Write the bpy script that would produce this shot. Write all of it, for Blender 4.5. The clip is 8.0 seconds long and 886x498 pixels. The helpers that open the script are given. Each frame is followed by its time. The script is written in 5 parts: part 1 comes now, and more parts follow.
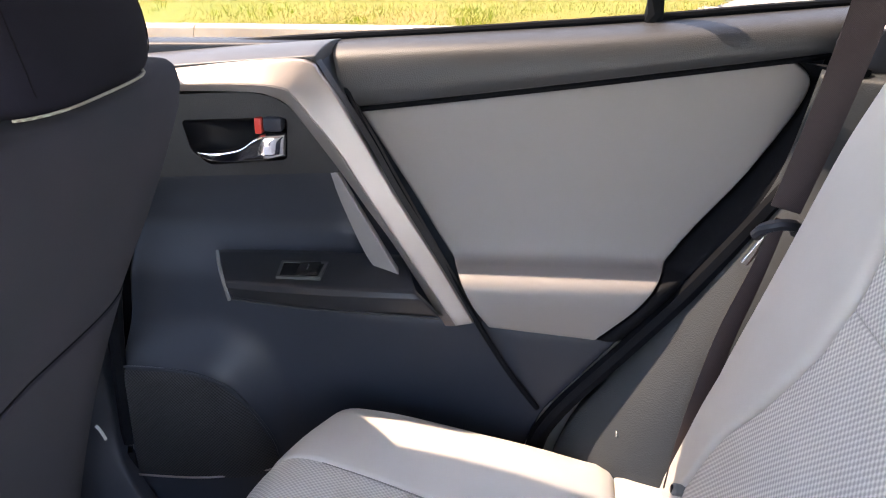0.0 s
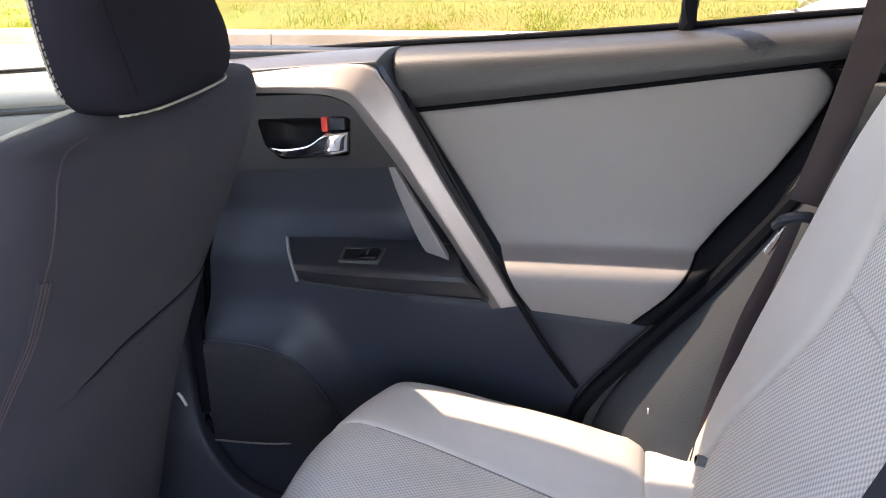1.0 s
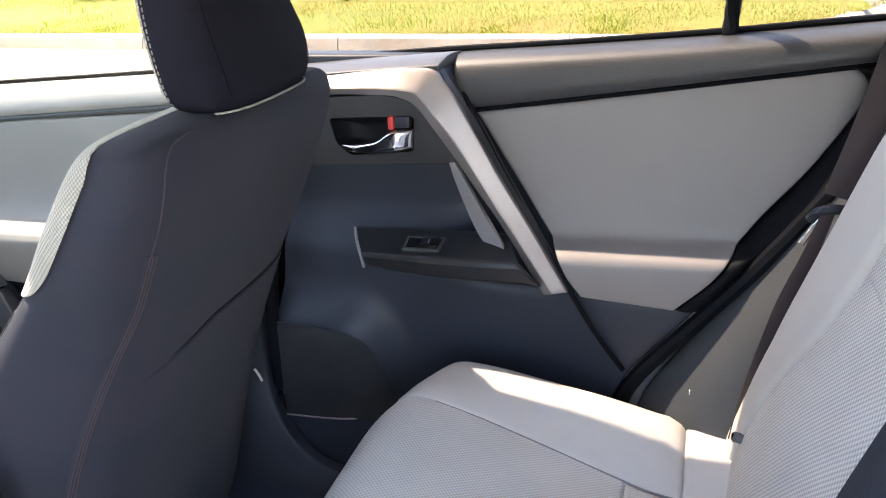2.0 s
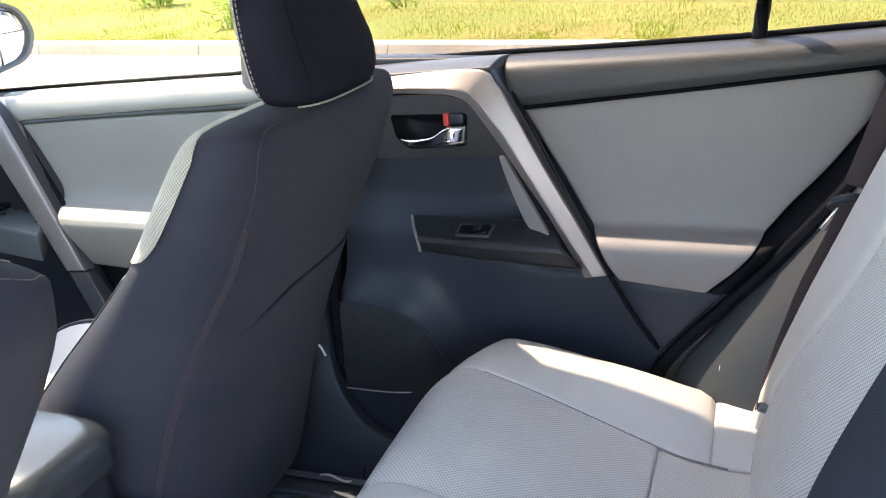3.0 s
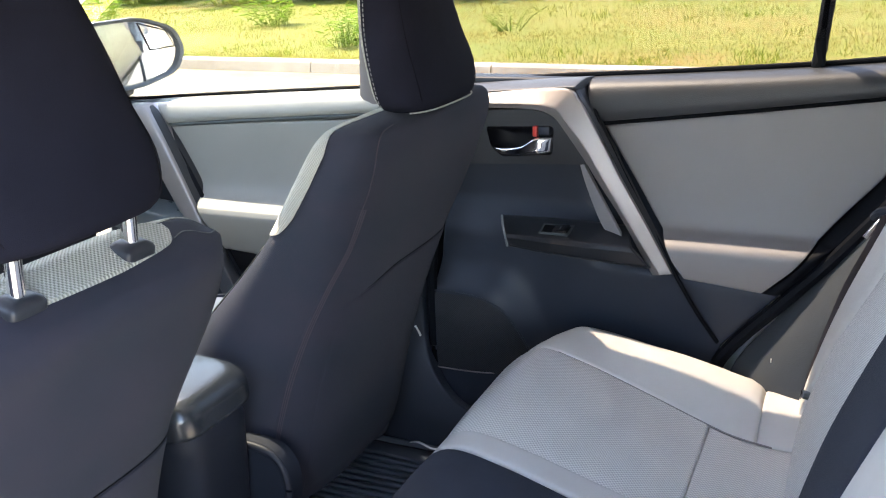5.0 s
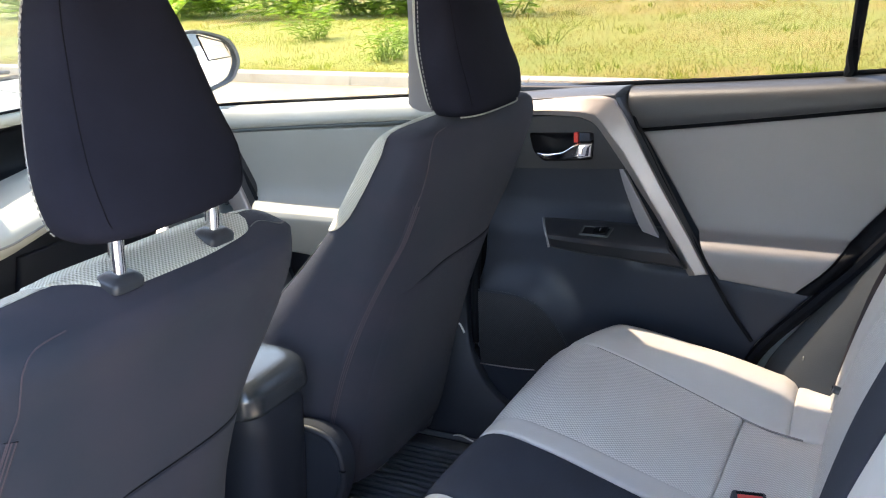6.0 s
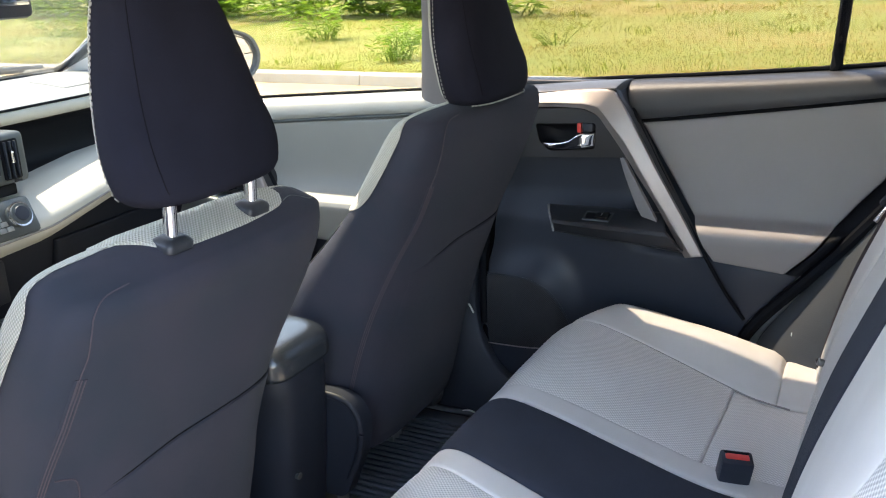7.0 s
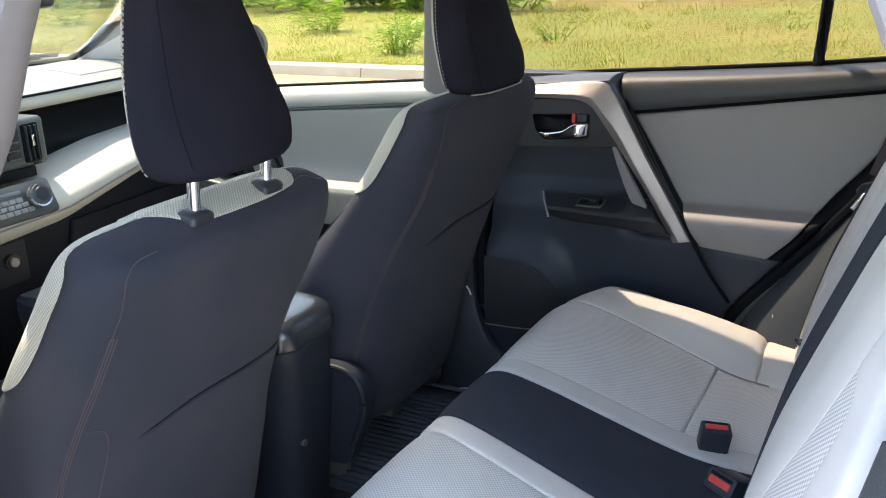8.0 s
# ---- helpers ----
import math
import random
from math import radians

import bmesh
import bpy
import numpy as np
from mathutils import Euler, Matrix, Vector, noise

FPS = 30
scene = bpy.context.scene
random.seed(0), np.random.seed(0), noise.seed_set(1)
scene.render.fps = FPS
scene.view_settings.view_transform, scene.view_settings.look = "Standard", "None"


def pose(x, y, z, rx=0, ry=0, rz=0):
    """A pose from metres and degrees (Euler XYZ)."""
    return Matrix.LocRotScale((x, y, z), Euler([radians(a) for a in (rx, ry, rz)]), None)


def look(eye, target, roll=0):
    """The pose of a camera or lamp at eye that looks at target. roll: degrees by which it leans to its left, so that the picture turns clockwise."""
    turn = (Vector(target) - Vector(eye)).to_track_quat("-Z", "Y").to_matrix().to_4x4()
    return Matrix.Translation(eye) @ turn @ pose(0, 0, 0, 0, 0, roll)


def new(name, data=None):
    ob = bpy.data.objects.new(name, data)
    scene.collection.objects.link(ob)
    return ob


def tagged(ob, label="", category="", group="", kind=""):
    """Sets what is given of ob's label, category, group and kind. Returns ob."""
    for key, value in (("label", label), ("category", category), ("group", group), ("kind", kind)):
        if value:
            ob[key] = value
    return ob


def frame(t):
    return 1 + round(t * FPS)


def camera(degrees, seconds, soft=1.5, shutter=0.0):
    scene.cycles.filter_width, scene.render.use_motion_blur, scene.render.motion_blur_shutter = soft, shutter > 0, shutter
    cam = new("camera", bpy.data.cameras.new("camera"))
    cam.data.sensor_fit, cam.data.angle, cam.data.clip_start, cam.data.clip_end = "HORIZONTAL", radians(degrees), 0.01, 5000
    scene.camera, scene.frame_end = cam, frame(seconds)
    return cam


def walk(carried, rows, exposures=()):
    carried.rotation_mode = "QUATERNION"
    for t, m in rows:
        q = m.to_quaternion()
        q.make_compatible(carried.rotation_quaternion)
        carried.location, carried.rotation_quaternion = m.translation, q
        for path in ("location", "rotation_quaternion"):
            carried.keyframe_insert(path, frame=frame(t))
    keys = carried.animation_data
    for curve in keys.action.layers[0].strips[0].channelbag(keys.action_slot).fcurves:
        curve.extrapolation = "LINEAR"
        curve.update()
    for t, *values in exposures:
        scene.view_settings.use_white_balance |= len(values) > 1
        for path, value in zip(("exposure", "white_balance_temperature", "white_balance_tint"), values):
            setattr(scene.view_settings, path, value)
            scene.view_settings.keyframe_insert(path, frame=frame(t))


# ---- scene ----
cam = camera(51.2, 8.0, soft=1.1)
PATH = [
    (0, (0.005, -0.004, 1.362), (-0.249, 1.841, 0.632), -1.1),
    (0.5, (0.028, -0.059, 1.375), (-0.297, 1.778, 0.653), -1.5),
    (1, (0.055, -0.116, 1.382), (-0.35, 1.707, 0.666), -2.0),
    (1.5, (0.072, -0.162, 1.392), (-0.403, 1.645, 0.679), -2.4),
    (3, (0.12, -0.357, 1.417), (-0.51, 1.412, 0.729), -3.4),
    (3.5, (0.134, -0.415, 1.427), (-0.532, 1.344, 0.747), -3.2),
    (4, (0.16, -0.463, 1.435), (-0.554, 1.282, 0.768), -3.1),
    (4.5, (0.196, -0.522, 1.44), (-0.576, 1.205, 0.789), -2.9),
    (6, (0.24, -0.667, 1.446), (-0.654, 1.017, 0.845), -3.0),
    (6.5, (0.261, -0.731, 1.444), (-0.644, 0.951, 0.849), -3.0),
    (7, (0.291, -0.786, 1.446), (-0.617, 0.893, 0.848), -2.9),
    (7.5, (0.318, -0.834, 1.45), (-0.59, 0.842, 0.847), -2.6),
    (8, (0.336, -0.875, 1.453), (-0.568, 0.801, 0.842), -2.3),
]
EXPOSURES = [(0, 4.36, 7900, 21), (1.5, 4.36, 7800, 20), (3, 4.26, 7500, 16), (4.5, 4.09, 7350, 15), (6.5, 3.97, 7450, 14), (8, 3.71, 7650, 12)]
walk(cam, [(t, look(eye, target, roll)) for t, eye, target, roll in PATH], EXPOSURES)

# ---- world, sun, exposure ----
SUN = Vector((-0.46, 0.165, 0.875)).normalized()
world = bpy.data.worlds.new("sky")
scene.world = world
world.use_nodes = True
wt = world.node_tree
sky = wt.nodes.new("ShaderNodeTexSky")
sky.sky_type, sky.sun_disc = "NISHITA", False
sky.sun_elevation = math.asin(SUN.z)
sky.sun_rotation = math.atan2(SUN.x, SUN.y)
wt.nodes["Background"].inputs["Strength"].default_value = 0.15
wt.links.new(sky.outputs["Color"], wt.nodes["Background"].inputs["Color"])
sun_data = bpy.data.lights.new("sun", "SUN")
sun_data.energy, sun_data.angle, sun_data.color = 2.1, radians(0.5), (1.0, 0.91, 0.78)
sun = new("sun", sun_data)
sun.matrix_world = look(SUN * 30, (0, 0, 0))

# ---- materials ----
def nodes_of(name):
    m = bpy.data.materials.new(name)
    m.use_nodes = True
    return m, m.node_tree, m.node_tree.nodes["Principled BSDF"]


def mat(name, col, rough=0.6, var=0.12, scale=40.0, bump=0.1, bscale=600.0, metal=0.0, grain="noise", sheen=0.0, spec=0.5, wrinkle=0.0):
    """A surface with large-scale blotches in its colour and a fine grain in relief."""
    m, t, p = nodes_of(name)
    tc = t.nodes.new("ShaderNodeTexCoord")
    n = t.nodes.new("ShaderNodeTexNoise")
    n.inputs["Scale"].default_value, n.inputs["Detail"].default_value = scale, 6
    r = t.nodes.new("ShaderNodeValToRGB")
    c = Vector(col)
    r.color_ramp.elements[0].position, r.color_ramp.elements[1].position = 0.3, 0.7
    r.color_ramp.elements[0].color = (*(c * (1 - var)), 1)
    r.color_ramp.elements[1].color = (*(c * (1 + var)), 1)
    t.links.new(tc.outputs["Object"], n.inputs["Vector"])
    t.links.new(n.outputs["Fac"], r.inputs["Fac"])
    t.links.new(r.outputs["Color"], p.inputs["Base Color"])
    g = t.nodes.new("ShaderNodeTexVoronoi" if grain == "leather" else "ShaderNodeTexNoise")
    g.inputs["Scale"].default_value = bscale
    t.links.new(tc.outputs["Object"], g.inputs["Vector"])
    b = t.nodes.new("ShaderNodeBump")
    b.inputs["Strength"].default_value, b.inputs["Distance"].default_value = bump, 0.001 if grain == "leather" else 0.002
    fold = t.nodes.new("ShaderNodeMath")
    fold.operation, fold.inputs[1].default_value = "MULTIPLY_ADD", wrinkle
    t.links.new(n.outputs["Fac"], fold.inputs[0])
    t.links.new(g.outputs["Distance" if grain == "leather" else "Fac"], fold.inputs[2])
    t.links.new(fold.outputs[0], b.inputs["Height"])
    t.links.new(b.outputs["Normal"], p.inputs["Normal"])
    rr = t.nodes.new("ShaderNodeMapRange")
    rr.inputs["To Min"].default_value, rr.inputs["To Max"].default_value = rough * 0.88, min(1, rough * 1.12)
    t.links.new(n.outputs["Fac"], rr.inputs["Value"])
    t.links.new(rr.outputs["Result"], p.inputs["Roughness"])
    p.inputs["Metallic"].default_value = metal
    p.inputs["Sheen Weight"].default_value = sheen
    p.inputs["Specular IOR Level"].default_value = spec
    return m


def weave(name, lo, hi, step, axes=(0, 1), bump=0.6, rough=0.9):
    """Knitted or perforated cloth: a regular relief of small staggered cells, lo in the hollows, hi on the knots."""
    m, t, p = nodes_of(name)
    tc = t.nodes.new("ShaderNodeTexCoord")
    sep = t.nodes.new("ShaderNodeSeparateXYZ")
    t.links.new(tc.outputs["Object"], sep.inputs[0])
    waves = []
    for k, ax in enumerate(axes):
        mul = t.nodes.new("ShaderNodeMath")
        mul.operation, mul.inputs[1].default_value = "MULTIPLY", 2 * math.pi / step
        t.links.new(sep.outputs[ax], mul.inputs[0])
        sn = t.nodes.new("ShaderNodeMath")
        sn.operation = "SINE"
        t.links.new(mul.outputs[0], sn.inputs[0])
        waves.append(sn)
    both = t.nodes.new("ShaderNodeMath")
    both.operation = "MULTIPLY"
    t.links.new(waves[0].outputs[0], both.inputs[0])
    t.links.new(waves[1].outputs[0], both.inputs[1])
    rng = t.nodes.new("ShaderNodeMapRange")
    rng.inputs["From Min"].default_value, rng.inputs["From Max"].default_value = -0.75, 0.75
    t.links.new(both.outputs[0], rng.inputs["Value"])
    n = t.nodes.new("ShaderNodeTexNoise")
    n.inputs["Scale"].default_value, n.inputs["Detail"].default_value = 9.0, 5
    t.links.new(tc.outputs["Object"], n.inputs["Vector"])
    add = t.nodes.new("ShaderNodeMath")
    add.operation = "MULTIPLY_ADD"
    add.inputs[1].default_value, add.inputs[2].default_value = 0.35, -0.17
    t.links.new(n.outputs["Fac"], add.inputs[0])
    tot = t.nodes.new("ShaderNodeMath")
    tot.operation, tot.use_clamp = "ADD", True
    t.links.new(rng.outputs["Result"], tot.inputs[0])
    t.links.new(add.outputs[0], tot.inputs[1])
    mix = t.nodes.new("ShaderNodeMix")
    mix.data_type = "RGBA"
    mix.inputs["A"].default_value, mix.inputs["B"].default_value = (*lo, 1), (*hi, 1)
    t.links.new(tot.outputs[0], mix.inputs["Factor"])
    t.links.new(mix.outputs["Result"], p.inputs["Base Color"])
    b = t.nodes.new("ShaderNodeBump")
    b.inputs["Strength"].default_value, b.inputs["Distance"].default_value = bump, 0.0015
    t.links.new(rng.outputs["Result"], b.inputs["Height"])
    t.links.new(b.outputs["Normal"], p.inputs["Normal"])
    p.inputs["Roughness"].default_value = rough
    return m


def glass(name, tint):
    m, t, p = nodes_of(name)
    t.nodes.remove(p)
    tr, gl, mx, fr = (t.nodes.new("ShaderNode" + k) for k in ("BsdfTransparent", "BsdfGlossy", "MixShader", "LayerWeight"))
    fall = t.nodes.new("ShaderNodeMath")
    fall.operation, fall.inputs[1].default_value = "POWER", 5.0
    base = t.nodes.new("ShaderNodeMath")
    base.operation, base.inputs[1].default_value, base.inputs[2].default_value = "MULTIPLY_ADD", 0.6, 0.02
    tr.inputs["Color"].default_value = (*tint, 1)
    gl.inputs["Roughness"].default_value = 0.02
    t.links.new(fr.outputs["Facing"], fall.inputs[0])
    t.links.new(fall.outputs[0], base.inputs[0])
    t.links.new(base.outputs[0], mx.inputs["Fac"])
    t.links.new(tr.outputs[0], mx.inputs[1])
    t.links.new(gl.outputs[0], mx.inputs[2])
    t.links.new(mx.outputs[0], t.nodes["Material Output"].inputs["Surface"])
    return m


M = {
    "plastic": mat("black_plastic", (0.0270, 0.0325, 0.0450), 0.42, 0.1, 6, 0.14, 1100, spec=0.28),
    "grain": mat("grained_black_plastic", (0.034, 0.035, 0.038), 0.46, 0.10, 8, 0.30, 620, grain="leather", spec=0.3),
    "trim": mat("grained_side_trim", (0.045, 0.052, 0.059), 0.50, 0.10, 9, 0.30, 520, grain="leather", spec=0.3),
    "rail": mat("grained_rail_vinyl", (0.044, 0.047, 0.052), 0.42, 0.10, 8, 0.26, 620, grain="leather", spec=0.45),
    "cap": mat("smooth_belt_cap", (0.075, 0.075, 0.080), 0.40, 0.06, 8, 0.10, 900, spec=0.6),
    "tray": mat("smooth_tray_plastic", (0.022, 0.024, 0.029), 0.36, 0.08, 9, 0.08, 1200, spec=0.35),
    "matte": mat("matte_black_plastic", (0.0150, 0.0185, 0.0275), 0.5, 0.1, 6, 0.12, 1100, spec=0.22),
    # Sky reflected on gloss black is put into a pale bluish base.
    "sky_sheen": mat("sky_sheen_satin", (0.105, 0.125, 0.135), 0.28, 0.06, 9, 0.06, 1200, spec=0.9),
    "gloss": mat("gloss_black", (0.012, 0.012, 0.013), 0.2, 0.05, 8, 0.01, 900),
    "insert": mat("grey_vinyl", (0.252, 0.239, 0.241), 0.5, 0.05, 5, 0.08, 1400),
    # Same vinyl as insert, with warm sunlight put into the colour.
    "insert_warm_lit": mat("warm_lit_grey_vinyl", (0.240, 0.236, 0.218), 0.5, 0.06, 5, 0.08, 1400),
    "silver": mat("satin_silver", (0.32, 0.288, 0.278), 0.46, 0.03, 20, 0.02, 2000, metal=0.6),
    "chrome": mat("chrome", (0.85, 0.85, 0.86), 0.08, 0.02, 20, 0.0, 100, metal=1.0),
    "red": mat("red_plastic", (0.62, 0.05, 0.04), 0.4, 0.05, 30, 0.02, 900),
    "black_cloth": mat("black_cloth", (0.0131, 0.0145, 0.0237), 0.95, 0.22, 14, 0.35, 1500, sheen=0.05, wrinkle=2.5, spec=0.07),
    # The seats' black cloth again, with the headrests' deeper shade put into the colour.
    "shaded_headrest_cloth": mat("shade_darkened_black_cloth", (0.0122, 0.0126, 0.0198), 0.95, 0.2, 9, 0.35, 1500, wrinkle=2.0, spec=0.06),
    "stripe_cloth": mat("dark_stripe_cloth", (0.034, 0.039, 0.053), 0.9, 0.1, 14, 0.35, 2400, sheen=0.03, spec=0.08),
    "grey_cloth": mat("pale_grey_cloth", (0.580, 0.558, 0.530), 0.9, 0.07, 6, 0.2, 2400, sheen=0.05, spec=0.2, wrinkle=1.5),
    "seat_knit": weave("pale_knit", (0.51, 0.494, 0.470), (0.76, 0.73, 0.696), 0.0062, bump=0.5),
    "back_knit": weave("pale_knit_back", (0.44, 0.425, 0.405), (0.78, 0.752, 0.718), 0.0074, (1, 2), 0.6),
    "front_knit": weave("cream_knit", (0.24, 0.235, 0.20), (0.42, 0.405, 0.35), 0.0048, (0, 2), 0.8),
    "top_knit": weave("cream_knit_top", (0.27, 0.265, 0.23), (0.47, 0.455, 0.40), 0.0048, (0, 1), 0.8),
    "void": mat("deep_black_plastic", (0.004, 0.0045, 0.007), 0.6, 0.05, 8, 0.05, 900, spec=0.2),
    "black_thread": mat("black_thread", (0.006, 0.006, 0.008), 0.95, 0.1, 90, 0.2, 900, spec=0.05),
    "grey_thread": mat("dull_grey_thread", (0.10, 0.10, 0.10), 0.9, 0.1, 90, 0.2, 900),
    "thread": mat("pale_thread", (0.22, 0.21, 0.20), 0.9, 0.1, 90, 0.2, 900),
    "dark_thread": mat("dark_reddish_thread", (0.046, 0.033, 0.043), 0.9, 0.1, 90, 0.2, 900),
    "grille": weave("speaker_mesh", (0.003, 0.0034, 0.0045), (0.024, 0.027, 0.034), 0.0050, (0, 2), 0.6, 0.6),
    "webbing": weave("belt_webbing", (0.040, 0.029, 0.031), (0.060, 0.042, 0.045), 0.0022, (0, 2), 0.25, 0.7),
    "rubber": mat("black_rubber", (0.090, 0.102, 0.125), 0.42, 0.15, 12, 0.2, 700, spec=0.4),
    "seal": mat("rubber_seal", (0.0058, 0.0070, 0.0098), 0.6, 0.1, 20, 0.1, 900, spec=0.08),
    "roof_cloth": mat("pale_headliner", (0.62, 0.60, 0.58), 0.9, 0.04, 6, 0.2, 1800),
    "pad": mat("padded_black_vinyl", (0.020, 0.025, 0.032), 0.26, 0.08, 8, 0.04, 900, grain="leather", spec=1.0),
    # Pale trim darkened to stand for shade; the sunlit windscreen pillar takes roof_cloth.
    "headliner": mat("shaded_pillar_trim", (0.15, 0.138, 0.138), 0.85, 0.04, 6, 0.2, 1800),
    # Front rails: sunlight on black grain is put into a pale base.
    "rail_sunlit": mat("sunlit_grained_vinyl", (0.30, 0.30, 0.28), 0.45, 0.05, 8, 0.16, 520, grain="leather"),
    "dash_pale": mat("pale_dash_vinyl", (0.46, 0.45, 0.39), 0.5, 0.04, 6, 0.15, 900, grain="leather"),
    "unit": mat("dark_grey_console_plastic", (0.062, 0.071, 0.073), 0.45, 0.05, 12, 0.05, 1200),
    "dash_grey": mat("grey_dash_top", (0.215, 0.22, 0.22), 0.65, 0.05, 6, 0.3, 700, grain="leather"),
    "key": mat("grey_keys", (0.125, 0.135, 0.14), 0.4, 0.05, 12, 0.05, 1200),
    "pale_key": mat("pale_grey_keys", (0.26, 0.27, 0.27), 0.4, 0.05, 12, 0.05, 1200),
    "paint": mat("white_car_paint", (0.78, 0.78, 0.78), 0.25, 0.01, 3, 0.0, 100),
    "mirror": mat("mirror_silver", (0.9, 0.9, 0.9), 0.02, 0.0, 3, 0.0, 100, metal=1.0),
    "glass": glass("window_glass", (0.55, 0.57, 0.555)),
    "tinted": glass("tinted_glass", (0.47, 0.467, 0.46)),
    "privacy": glass("privacy_glass", (0.38, 0.40, 0.38)),
    "carpet": mat("black_carpet", (0.026, 0.027, 0.033), 0.95, 0.3, 60, 0.8, 1200),
    "paper": mat("white_tag", (0.75, 0.75, 0.72), 0.7, 0.04, 30, 0.02, 500),
}

# The black seat cloth shifts between a cool and a purplish black.
for node in M["black_cloth"].node_tree.nodes:
    if node.type == "VALTORGB":
        node.color_ramp.elements[0].color = (0.0235, 0.0278, 0.0385, 1)
        node.color_ramp.elements[1].color = (0.0345, 0.0332, 0.0455, 1)
    elif node.type == "TEX_NOISE" and node.inputs["Scale"].default_value < 100:
        node.inputs["Scale"].default_value = 9.0

# ---- shaping helpers ----
HOME = {}


def thing(name, at, label, category, group="", kind=""):
    ob = new(name)
    ob.location = at
    ob.empty_display_size = 0.1
    HOME[ob.name] = Vector(at)
    return tagged(ob, label, category, group, kind)


def part(name, bm, material, parent=None, label="", sharp=38):
    """Links a bmesh, written in world places, as one mesh object under a thing or a part."""
    bmesh.ops.recalc_face_normals(bm, faces=bm.faces)
    me = bpy.data.meshes.new(name)
    for f in bm.faces:
        f.smooth = True
    bm.to_mesh(me)
    bm.free()
    me.set_sharp_from_angle(angle=radians(sharp))
    me.materials.append(M[material] if isinstance(material, str) else material)
    ob = new(name, me)
    if parent:
        ob.parent = parent
        if parent.name in HOME:
            ob.matrix_parent_inverse = Matrix.Translation(-HOME[parent.name])
    if label:
        ob["label"] = label
    return ob


def spline(pts, smooth=True):
    """A curve through the points, by a parameter from 0 to 1."""
    p = [Vector(q) for q in pts]
    n = len(p) - 1

    def at(u):
        f = min(max(u, 0), 1) * n
        i = min(int(f), n - 1)
        w = f - i
        if not smooth or n == 1:
            return p[i].lerp(p[i + 1], w)
        a, b, c, d = p[max(i - 1, 0)], p[i], p[i + 1], p[min(i + 2, n)]
        return 0.5 * ((2 * b) + (c - a) * w + (2 * a - 5 * b + 4 * c - d) * w * w + (3 * b - a - 3 * c + d) * w ** 3)
    return at


def steps(n, length, r):
    """Parameters from 0 to 1 that crowd within r of both ends."""
    if r <= 0:
        return [i / n for i in range(n + 1)]
    e = min(r / max(length, 1e-6), 0.45)
    edge = [0, e * 0.12, e * 0.35, e * 0.65]
    mid = [e + (1 - 2 * e) * i / n for i in range(n + 1)]
    return edge + mid + [1 - q for q in reversed(edge)]


def sheet(S, lu, lv, back, depth=0.01, r=0.006, n=12, m=12, puff=0.0, bm=None):
    """A cushioned panel over the surface S(u, v): its rim is rounded with radius r and runs back by depth."""
    bm = bm or bmesh.new()
    us, vs = steps(n, lu, r), steps(m, lv, r)
    back = Vector(back)

    def sink(q, length):
        d = min(q, 1 - q) * length
        return 0 if r <= 0 or d >= r else r * (1 - math.sqrt(max(0, 1 - (1 - d / r) ** 2)))
    rows = []
    for u in us:
        row = []
        for v in vs:
            s = max(sink(u, lu), sink(v, lv))
            swell = puff * (1 - (2 * u - 1) ** 4) * (1 - (2 * v - 1) ** 4)
            row.append(bm.verts.new(S(u, v) + back * (s - swell)))
        rows.append(row)
    for a, b in zip(rows, rows[1:]):
        for i in range(len(vs) - 1):
            bm.faces.new((a[i], a[i + 1], b[i + 1], b[i]))
    rim = rows[0] + [q[-1] for q in rows[1:]] + rows[-1][-2::-1] + [q[0] for q in rows[-2:0:-1]]
    far = [bm.verts.new(q.co + back * depth) for q in rim]
    for i in range(len(rim)):
        j = (i + 1) % len(rim)
        bm.faces.new((rim[i], rim[j], far[j], far[i]))
    return bm


def ruled(a, b):
    return lambda u, v: a(u).lerp(b(u), v)


def tube(pts, radius, sides=8, smooth=True, n=0, flat=1.0, up=(0, 0, 1), bm=None, close=True):
    """A rod along a curve. radius: a number or a function of the parameter. flat squeezes it along its second side."""
    bm = bm or bmesh.new()
    c = spline(pts, smooth)
    n = n or max(1, (len(pts) - 1) * (6 if smooth and len(pts) > 2 else 1))
    rings = []
    for i in range(n + 1):
        u = i / n
        p, d = c(u), (c(min(u + 0.01, 1)) - c(max(u - 0.01, 0))).normalized()
        s = d.cross(Vector(up))
        s = s.normalized() if s.length > 1e-4 else d.cross(Vector((1, 0.2, 0))).normalized()
        w = s.cross(d).normalized()
        rad = radius(u) if callable(radius) else radius
        rings.append([bm.verts.new(p + rad * (math.cos(k * 2 * math.pi / sides) * s + flat * math.sin(k * 2 * math.pi / sides) * w)) for k in range(sides)])
    for a, b in zip(rings, rings[1:]):
        for k in range(sides):
            bm.faces.new((a[k], a[(k + 1) % sides], b[(k + 1) % sides], b[k]))
    if close:
        bm.faces.new(rings[0][::-1])
        bm.faces.new(rings[-1])
    return bm


def block(lo, hi, r=0.005, turn=None, bm=None, seg=2):
    """A box with rounded edges."""
    own = bmesh.new()
    lo, hi = Vector(lo), Vector(hi)
    bmesh.ops.create_cube(own, size=1, matrix=Matrix.Translation((lo + hi) / 2) @ Matrix.Diagonal((*(hi - lo), 1)))
    if r > 0:
        bmesh.ops.bevel(own, geom=own.edges[:], offset=r, segments=seg, affect="EDGES", profile=0.5)
    if turn:
        bmesh.ops.transform(own, matrix=turn, verts=own.verts)
    if bm is None:
        return own
    me = bpy.data.meshes.new("tmp")
    own.to_mesh(me)
    own.free()
    bm.from_mesh(me)
    bpy.data.meshes.remove(me)
    return bm


